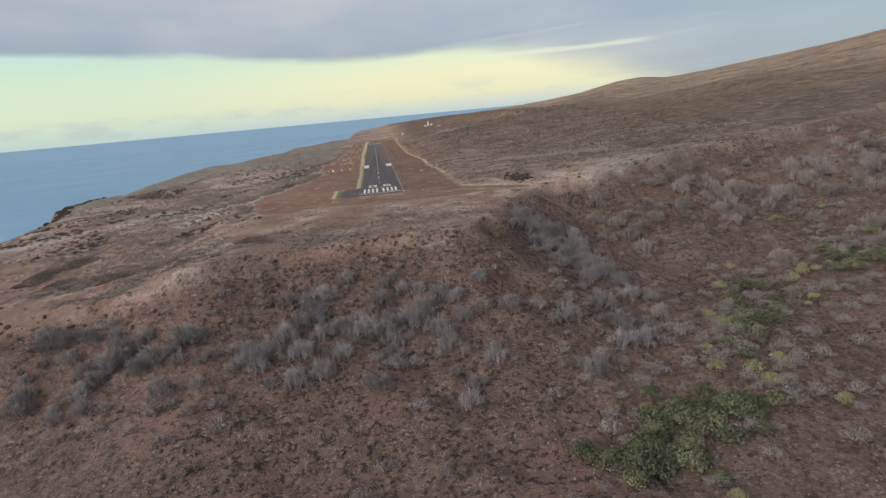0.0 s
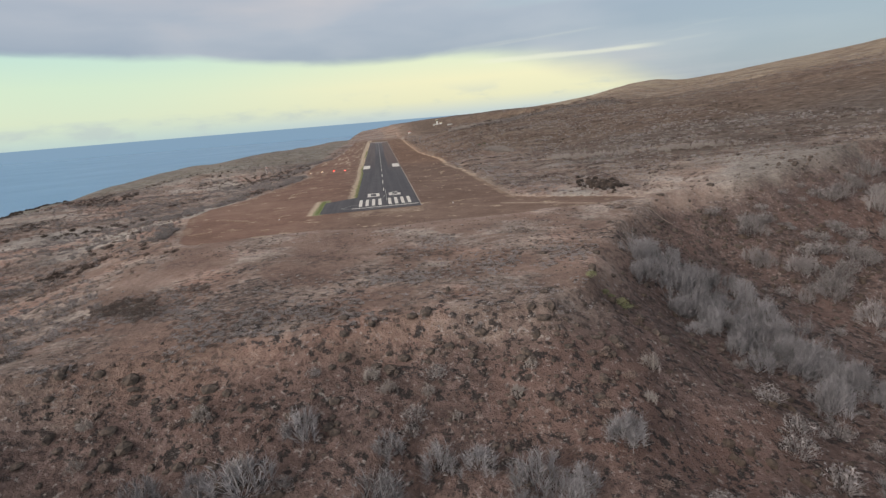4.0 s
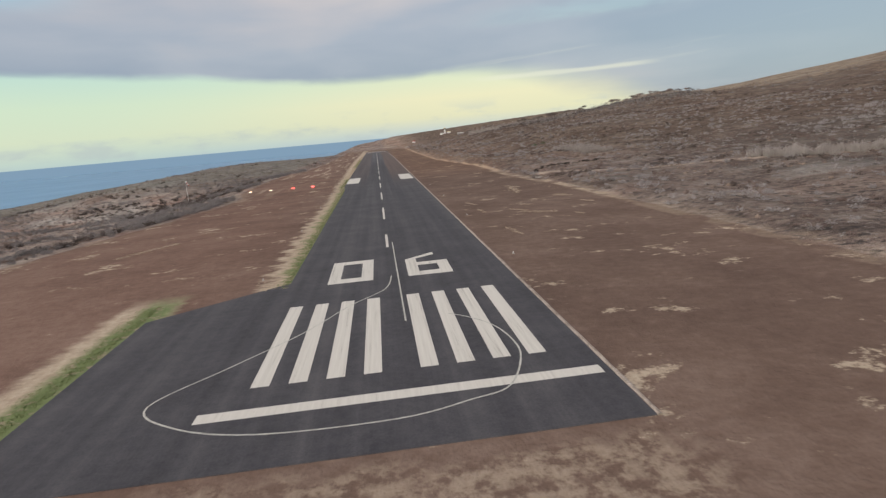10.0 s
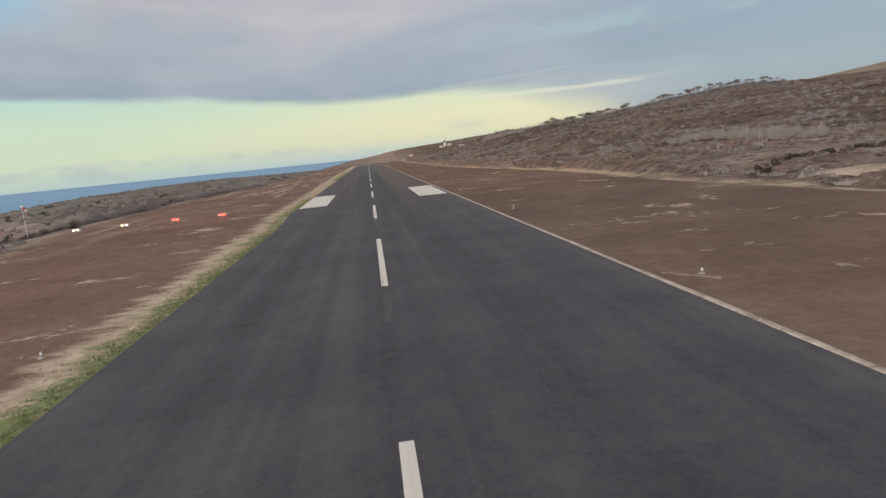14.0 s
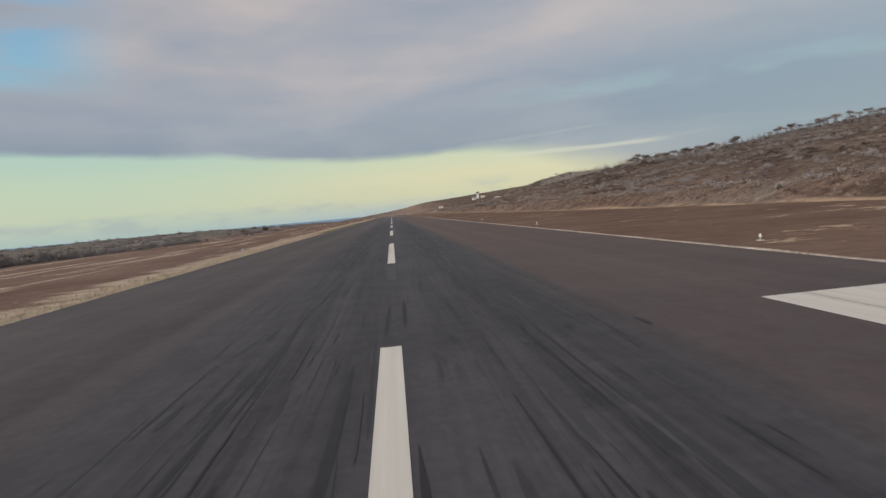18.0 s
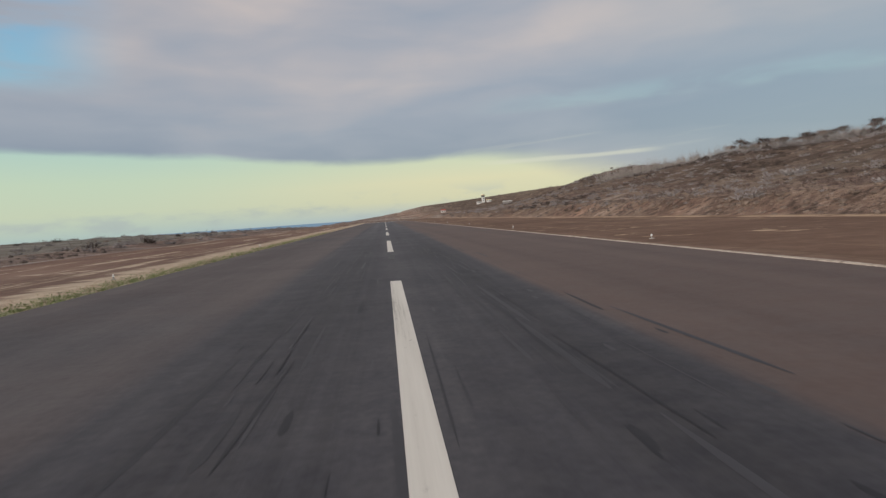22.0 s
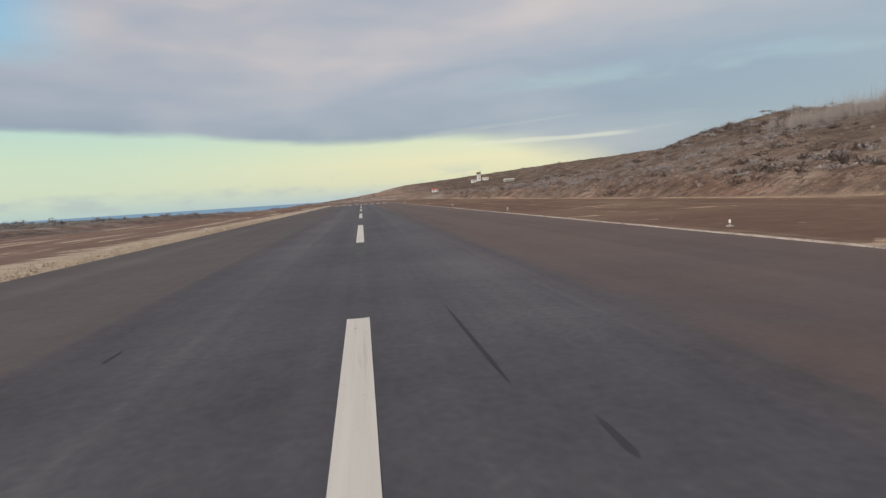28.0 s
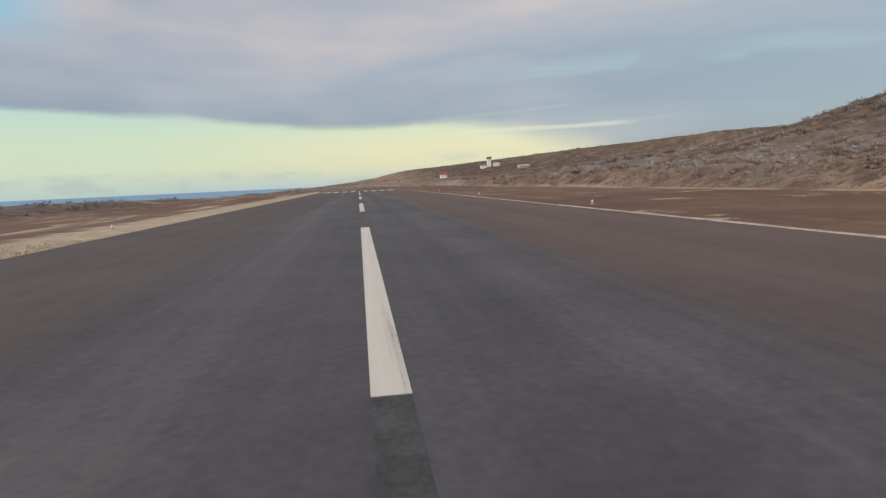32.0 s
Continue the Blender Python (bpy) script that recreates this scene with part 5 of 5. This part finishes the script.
# ---- stones ----
def stone_mesh(name, seed, mat):
    r = np.random.default_rng(seed)
    bm = bmesh.new()
    bmesh.ops.create_icosphere(bm, subdivisions=2, radius=1.0)
    ax = r.uniform(0.6, 1.2, 3)
    for v in bm.verts:
        k = 1 + 0.28 * noise.noise(v.co * 1.3 + Vector((seed * 3.1, 0, 0))) + 0.12 * noise.noise(v.co * 3.7)
        v.co = Vector((v.co.x * ax[0], v.co.y * ax[1], v.co.z * ax[2] * 0.75)) * k
    me = bpy.data.meshes.new(name)
    bm.to_mesh(me)
    bm.free()
    me.materials.append(mat)
    return me


def rock_material(name, gain):
    m, n, b = material(name, 0.92, 0.2)
    p = world_pos(n)
    f = n.math("ADD", n.math("MULTIPLY", n.noise(p, 1.3, 5, 0.65), 0.7), n.math("MULTIPLY", n.add("ShaderNodeObjectInfo").outputs["Random"], 0.3))
    link(n, n.ramp(f, [(p0, tuple(c * gain for c in col)) for p0, col in ((0.3, (0.03, 0.025, 0.022)), (0.5, (0.075, 0.057, 0.047)), (0.7, (0.16, 0.12, 0.095)))]), b, "Base Color")
    bump(n, b, n.noise(p, 6.0, 4, 0.7), 0.7, 0.1)
    return m


basalt = rock_material("dark_basalt", 0.5)
red_rock = rock_material("red_brown_rock", 1.7)
STONES = [stone_mesh("boulder", k, basalt) for k in range(5)]


def boulder(x, y, size, label, group):
    ob = new("boulder", STONES[int(rng.integers(0, 5))])
    s = size * rng.uniform(0.8, 1.2)
    ob.matrix_world = Matrix.LocRotScale((x, y, float(ground(x, y)) + 0.12 * s), Euler((rng.uniform(-0.4, 0.4), rng.uniform(-0.4, 0.4), rng.uniform(0, 6.28))), (s, s, s))
    return tagged(ob, label, "boulder", group)


for k in range(130):
    boulder(96.5 + rng.normal(0, 3.8), -9 + rng.normal(0, 8.5), 0.6 + 1.3 * rng.uniform(0, 1) ** 2, "dark basalt boulder in a heap on pale ground", "boulder heap")
for k in range(60):
    u = rng.uniform(0, 1)
    boulder(61 + 34 * u + rng.normal(0, 0.8), 196 + 7 * u + rng.normal(0, 1.2), rng.uniform(0.3, 0.75), "dark stone in the bank of a ditch", "ditch stones")


def rubble(name, places, sizes, label, mat=None):
    """Stones in one mesh."""
    base = []
    for me in STONES[:3]:
        bm = bmesh.new()
        bmesh.ops.create_icosphere(bm, subdivisions=1, radius=1.0)
        base.append((np.array([v.co * (1 + 0.35 * noise.noise(v.co * 2 + Vector((len(base) * 5, 0, 0)))) for v in bm.verts]), np.array([[v.index for v in f.verts] for f in bm.faces])))
        bm.free()
    V = []
    z = ground(places[:, 0], places[:, 1])
    for (x, y), s, zz in zip(places, sizes, z):
        b, f = base[int(rng.integers(0, 3))]
        a = rng.uniform(0, 6.28)
        rot = np.array([[np.cos(a), -np.sin(a), 0], [np.sin(a), np.cos(a), 0], [0, 0, 0.7]])
        V.append(((b @ rot.T) * s * rng.uniform(0.6, 1.3, 3) + (x, y, zz))[f].reshape(-1, 3))
    return tagged(new(name, tri_mesh(name, np.concatenate(V), mat or red_rock)), label, "stones", kind="stuff")


q = sample(3200, -230, 300, -260, 40, lambda x, y: (np.exp(-((brink_gap(x, y) - 9) / 12) ** 2) + 0.25 * smooth(brink_gap(x, y), 5, 20)) * (0.15 + clumps(x, y, 25, 111, -0.1, 0.3)))
rubble("brink_stones", q, 0.3 + 1.3 * rng.uniform(0, 1, len(q)) ** 3, "dark lava stones along the edge of the plateau")
q = sample(2600, 50, 360, -240, 20, lambda x, y: slope_only(x, y) * (0.06 + clumps(x, y, 26, 123, 0.0, 0.3)))
rubble("slope_stones", q, 0.3 + 1.2 * rng.uniform(0, 1, len(q)) ** 2, "dark lava stones over the ravine slope", basalt)
q = sample(2200, 45, 260, -40, 760, lambda x, y: wild_right(x, y) * clumps(x, y, 22, 113, 0.05, 0.35))
rubble("hillside_stones", q, rng.uniform(0.2, 0.8, len(q)), "dark stones scattered over the hillside")
q = sample(2600, 45, 90, 230, 790, lambda x, y: smooth(x - right_edge(y), 0, 1.5) * (1 - smooth(x - right_edge(y), 5, 16)) * (0.15 + clumps(x, y, 9, 173, -0.1, 0.3)))
rubble("bank_stones", q, 0.12 + 0.5 * rng.uniform(0, 1, len(q)) ** 2, "brown stones and clods in the cut bank")
q = sample(1600, -240, -30, -60, 500, lambda x, y: wild_left(x, y) * clumps(x, y, 24, 117, 0.0, 0.35))
rubble("shore_stones", q, rng.uniform(0.2, 0.7, len(q)), "dark stones scattered towards the shore")


q = sample(1500, -620, -360, -260, 900, lambda x, y: np.exp(-((x - coast_x(x, y) - 9) / 7) ** 2) * (0.3 + 0.7 * clumps(x, y, 30, 121, -0.2, 0.2)))
rubble("shore_rocks", q, 0.8 + 2.6 * rng.uniform(0, 1, len(q)) ** 2, "black lava rocks along the shore", basalt)
q = sample(1500, -150, 110, -150, -48, lambda x, y: smooth(brink_gap(x, y), 4, -10) * clumps(x, y, 22, 119, 0.05, 0.3))
rubble("plateau_stones", q, 0.12 + 0.4 * rng.uniform(0, 1, len(q)) ** 3, "dark lava stones strewn over the plateau")


# ---- culvert and tracks ----
def culvert():
    t = thing("culvert", 58.0, 172.6, "concrete culvert headwall with two dark pipe mouths", "culvert", "", -1.35)
    t.rotation_euler.z = radians(-12)
    part("headwall", box(bmesh.new(), -1.7, 1.7, 0, 0.4, -0.6, 1.2, 0.05), concrete, t)
    part("coping", box(bmesh.new(), -1.8, 1.8, -0.1, 0.5, 1.2, 1.32, 0.04), concrete, t)
    for dx in (-0.48, 0.48):
        ring = bmesh.new()
        bmesh.ops.create_cone(ring, cap_ends=False, segments=20, radius1=0.4, radius2=0.4, depth=0.5)
        bmesh.ops.solidify(ring, geom=ring.faces[:], thickness=0.09)
        bmesh.ops.transform(ring, matrix=Matrix.Translation((dx, -0.1, 0.62)) @ Matrix.Rotation(radians(90), 4, "X"), verts=ring.verts)
        p = part("pipe", ring, concrete, t, "round concrete pipe end")
        # a black disc closes the pipe, its inner shade put in as colour
        part("mouth", cone(bmesh.new(), 0, 0, 0, 0.05, 0.36, 0.36, 20, Matrix.Translation((dx, -0.30, 0.62)) @ Matrix.Rotation(radians(90), 4, "X")), black, p, "black disc painted as the shade inside the pipe")


culvert()


def track_material():
    m, n, b = material("pale_track", 0.95, 0.1)
    p = world_pos(n)
    f = n.math("ADD", n.math("MULTIPLY", n.noise(p, 0.3, 5, 0.65), 0.6), n.math("MULTIPLY", n.noise(p, 2.5, 4), 0.4))
    link(n, n.ramp(f, [(0.35, (0.20, 0.15, 0.12)), (0.52, (0.29, 0.23, 0.185)), (0.68, (0.38, 0.315, 0.255))]), b, "Base Color")
    bump(n, b, n.noise(p, 3.0, 5), 0.5, 0.1)
    return m


def track(points, width, mat):
    """A beaten track laid on the land."""
    pts = np.array(points, float)
    seg = np.r_[0, np.cumsum(np.linalg.norm(np.diff(pts, axis=0), axis=1))]
    s = np.arange(0, seg[-1], 1.5)
    c = np.stack([np.interp(s, seg, pts[:, 0]), np.interp(s, seg, pts[:, 1])], 1)
    for _ in range(12):
        c[1:-1] = (c[:-2] + c[1:-1] * 2 + c[2:]) / 4
    d = np.gradient(c, axis=0)
    d /= np.linalg.norm(d, axis=1)[:, None]
    nrm = np.stack([-d[:, 1], d[:, 0]], 1)
    cols = 7
    V, F = [], []
    for i in range(len(c)):
        w = width * (1 + 0.35 * fbm(c[i, 0], c[i, 1], 9, 2, 131))
        for k in range(cols):
            u = (k / (cols - 1) - 0.5) * w
            x, y = c[i] + nrm[i] * u
            edge = abs(k / (cols - 1) - 0.5) * 2
            V.append((x, y, float(ground(x, y)) + 0.16 - 0.35 * edge ** 4))
        if i:
            a = (i - 1) * cols
            F += [(a + k, a + k + 1, a + cols + k + 1, a + cols + k) for k in range(cols - 1)]
    ob = mesh_object("track", V, F, mat, None, True)
    return tagged(ob, "pale beaten dirt track", "track", kind="structure")


pale = track_material()
track([(58, 181), (68, 168), (84, 150), (108, 132), (140, 112), (190, 92)], 6.0, pale)
track([(54, 521), (60, 519), (66, 524), (64, 533), (60, 541), (66, 549), (76, 552)], 4.5, pale)
track([(48, -24), (58, -31), (70, -40), (86, -52), (104, -62)], 0.8, pale)


# ---- rubber on the asphalt ----
def tyre_marks():
    V, F = [], []
    for k in range(2000):
        side = rng.choice((-1, 1))
        x = side * rng.choice((0.9, 2.3, 2.9, 4.4), p=(0.2, 0.32, 0.32, 0.16)) + rng.normal(0, 0.5) + 0.4
        y = 188 + 400 * rng.beta(1.3, 3.4)
        ln, w = 0.6 + 6.5 * rng.uniform(0, 1) ** 3, 0.04 + 0.14 * rng.uniform(0, 1) ** 2
        if k < 46:
            x, y, ln, w = rng.choice((-3.0, -1.8, 2.3, 3.2)) + rng.normal(0, 0.35), rng.uniform(385, 525), rng.uniform(3, 9), rng.uniform(0.08, 0.16)
        sl = rng.normal(0, 0.012)
        w = w if k % 4 else min(w, 0.05)
        b = len(V)
        for u, ww in ((0, 0.25), (0.15, 1), (0.7, 0.9), (1, 0.2)):
            for s in (-1, 1):
                V.append((x + sl * ln * u + s * w * ww / 2, y + ln * u, 0.0015 + 0.0035 * k / 2000 if k % 4 else 0.0068 + 0.003 * k / 2000))
        F += [(b + 2 * i, b + 2 * i + 1, b + 2 * i + 3, b + 2 * i + 2) for i in range(3)]
    m, n, bs = material("tyre_rubber", 0.7, 0.3)
    p = world_pos(n)
    isl = n.add("ShaderNodeNewGeometry").outputs["Random Per Island"]
    link(n, n.ramp(n.math("ADD", n.math("MULTIPLY", isl, 0.6), n.math("MULTIPLY", n.noise(p, 3.0, 4), 0.4)), [(0.2, (0.019, 0.018, 0.021)), (0.8, (0.046, 0.044, 0.049))]), bs, "Base Color")
    tagged(mesh_object("tyre_marks", V, F, m), "black rubber tyre marks on the asphalt", "tyre marks", kind="stuff")


tyre_marks()
faded = paint("faded_paint", (0.066, 0.064, 0.067, 1), 0.8, 0.3, 1.2)
for k in range(2, 15):
    y0 = 52.1 + 46.6 * k - 9.0
    ob = slab("old_dash", rect(-0.23, 0.22, y0, y0 + rng.uniform(6, 8.6)), 0.003, faded, runway, 0.003)
    tagged(ob, "grey ghost of an older painted dash")


# ---- single shrubs and trees ----
def tree_parts(seed):
    """Trunk with limbs, and a flat open crown."""
    r = np.random.default_rng(seed)
    bm = bmesh.new()
    top = Vector((r.normal(0, 0.25), r.normal(0, 0.25), 2.3))
    limbs = [(Vector((0, 0, -0.4)), top, 0.13, 0.08)]
    tips = []
    for k in range(6):
        a = k * 1.05 + r.uniform(-0.3, 0.3)
        tip = top + Vector((math.cos(a) * r.uniform(0.8, 1.5), math.sin(a) * r.uniform(0.8, 1.5), r.uniform(0.6, 1.2)))
        limbs.append((top - Vector((0, 0, r.uniform(0, 0.9))), tip, 0.06, 0.02))
        tips.append(tip)
    for a, b, r0, r1 in limbs:
        d = b - a
        m = Matrix.Translation((a + b) / 2) @ d.to_track_quat("Z", "Y").to_matrix().to_4x4()
        bmesh.ops.create_cone(bm, cap_ends=True, segments=7, radius1=r0, radius2=r1, depth=d.length, matrix=m)
    out = []
    for t in tips + [top + Vector((0, 0, 1.0))]:
        n = 70
        c = np.array(t) + r.normal(size=(n, 3)) * (0.55, 0.55, 0.26)
        u = r.normal(size=(n, 3))
        u /= np.linalg.norm(u, axis=1)[:, None]
        q = np.cross(u, r.normal(size=(n, 3)))
        q /= np.linalg.norm(q, axis=1)[:, None]
        s = r.uniform(0.08, 0.2, (n, 1))
        out.append(np.stack([c - u * s, c + u * s, c + q * s], 1).reshape(-1, 3))
    return bm, np.concatenate(out)


bark = paint("grey_bark", (0.20, 0.17, 0.15, 1), 0.9, 0.25, 6.0)
TREES = []
for k in range(4):
    t = new("hill_tree")
    tagged(t, "small dark flat-topped tree on the hill crest", "tree", "trees on the crest")
    bm, v = tree_parts(200 + k)
    part("trunk", bm, bark, t)
    c = new("crown", tri_mesh("crown", v, DARK if k % 2 else BROWN))
    c.parent = t
    TREES.append(t)
spots = [q for q in on_crest(125, 6, 7) if q[0] > 142] + [(129, 705), (135, 699), (141, 693), (131, 711)]
for i, (x, y) in enumerate(spots):
    s = rng.uniform(1.0, 1.7) if x > 160 else rng.uniform(0.3, 0.5)
    m = Matrix.LocRotScale((x, y, float(ground(x, y))), Euler((0, 0, rng.uniform(0, 6.28))), None)
    if i < 4:
        TREES[i].matrix_basis = m
        TREES[i].scale = (s, s, s)
    else:
        copy_thing(TREES[i % 4], m).scale = (s, s, s * rng.uniform(0.8, 1.2))


def single_shrubs(name, kind, count, area, sizes, mat, label, group):
    meshes = [tri_mesh(name, b, mat) for b in PROTO[kind]]
    for x, y in sample(count, *area):
        ob = new(name, meshes[int(rng.integers(0, len(meshes)))])
        s = rng.uniform(*sizes)
        ob.matrix_world = Matrix.LocRotScale((x, y, float(ground(x, y)) - 0.05), Euler((0, 0, rng.uniform(0, 6.28))), (s, s, s * rng.uniform(0.8, 1.15)))
        tagged(ob, label, "shrub", group)


single_shrubs("grey_shrub", "rich", 120, (-140, 115, -250, -165, lambda x, y: along(FOOT, x, y, 24) * (0.3 + 0.7 * clumps(x, y, 24, 141, -0.1, 0.25))), (2.6, 6.4), BLUEGREY,
              "leafless grey shrub at the foot of the valley slope", "grey shrubs on the slope")
single_shrubs("gully_shrub", "rich", 95, (60, 115, -160, -85, lambda x, y: along(GULLY, x, y, 11.5) * smooth(brink_gap(x, y), 3, 9)), (2.4, 5.0), BLUEGREY,
              "dense grey leafless shrub crowding the gully", "grey shrubs in the gully")
single_shrubs("slope_shrub", "rich", 130, (125, 390, -150, 20, lambda x, y: slope_only(x, y) * (along(UPPER, x, y, 30) + 0.6 * along(BROOK, x, y, 26)) * (0.2 + 0.8 * clumps(x, y, 30, 143, -0.1, 0.25))), (3.0, 7.2), GREY,
              "grey leafless shrub under the brink of the far slope", "grey shrubs under the far brink")
single_shrubs("pale_shrub", "rich", 12, (-60, 80, -176, -146, lambda x, y: smooth(brink_gap(x, y), 6, 12) * (1 - smooth(brink_gap(x, y), 20, 28))), (1.4, 2.6), PALE,
              "pale leafless shrub among lava stones", "pale shrubs below the brink")
single_shrubs("green_bush", "fullleaf", 48, (50, 130, -290, -235, lambda x, y: np.exp(-((x - 88) / 22) ** 2 - ((y + 262 - 0.2 * (x - 88)) / 11) ** 2)), (3.6, 6.8), GREEN,
              "dense green leafy bush in the ravine", "green bushes in the ravine")
single_shrubs("ravine_bush", "fullleaf", 40, (120, 300, -225, -110, lambda x, y: along(BROOK, x, y, 13)), (3.0, 6.6), GREEN,
              "grey-green bush along the ravine", "green bushes in the ravine")
single_shrubs("yellow_bush", "fullleaf", 5, (42, 58, -142, -126, lambda x, y: np.exp(-((x - 50) / 4) ** 2 - ((y + 134) / 3) ** 2)), (1.3, 2.4), YELLOW,
              "yellow-green bush at the edge of the plateau", "yellow-green bushes by the ravine")
single_shrubs("ravine_yellow_bush", "fullleaf", 14, (180, 300, -130, -60, lambda x, y: along(((205, -95), (240, -85), (290, -70)), x, y, 12)), (1.6, 3.4), YELLOW,
              "yellow-green bush on the far slope", "yellow-green bushes by the ravine")
single_shrubs("dark_bush", "leaf", 3, (100, 108, 337, 346, lambda x, y: 1.0 + 0 * x), (1.5, 2.4), GREEN,
              "dark green bush on the brown hillside", "dark bushes on the hillside")
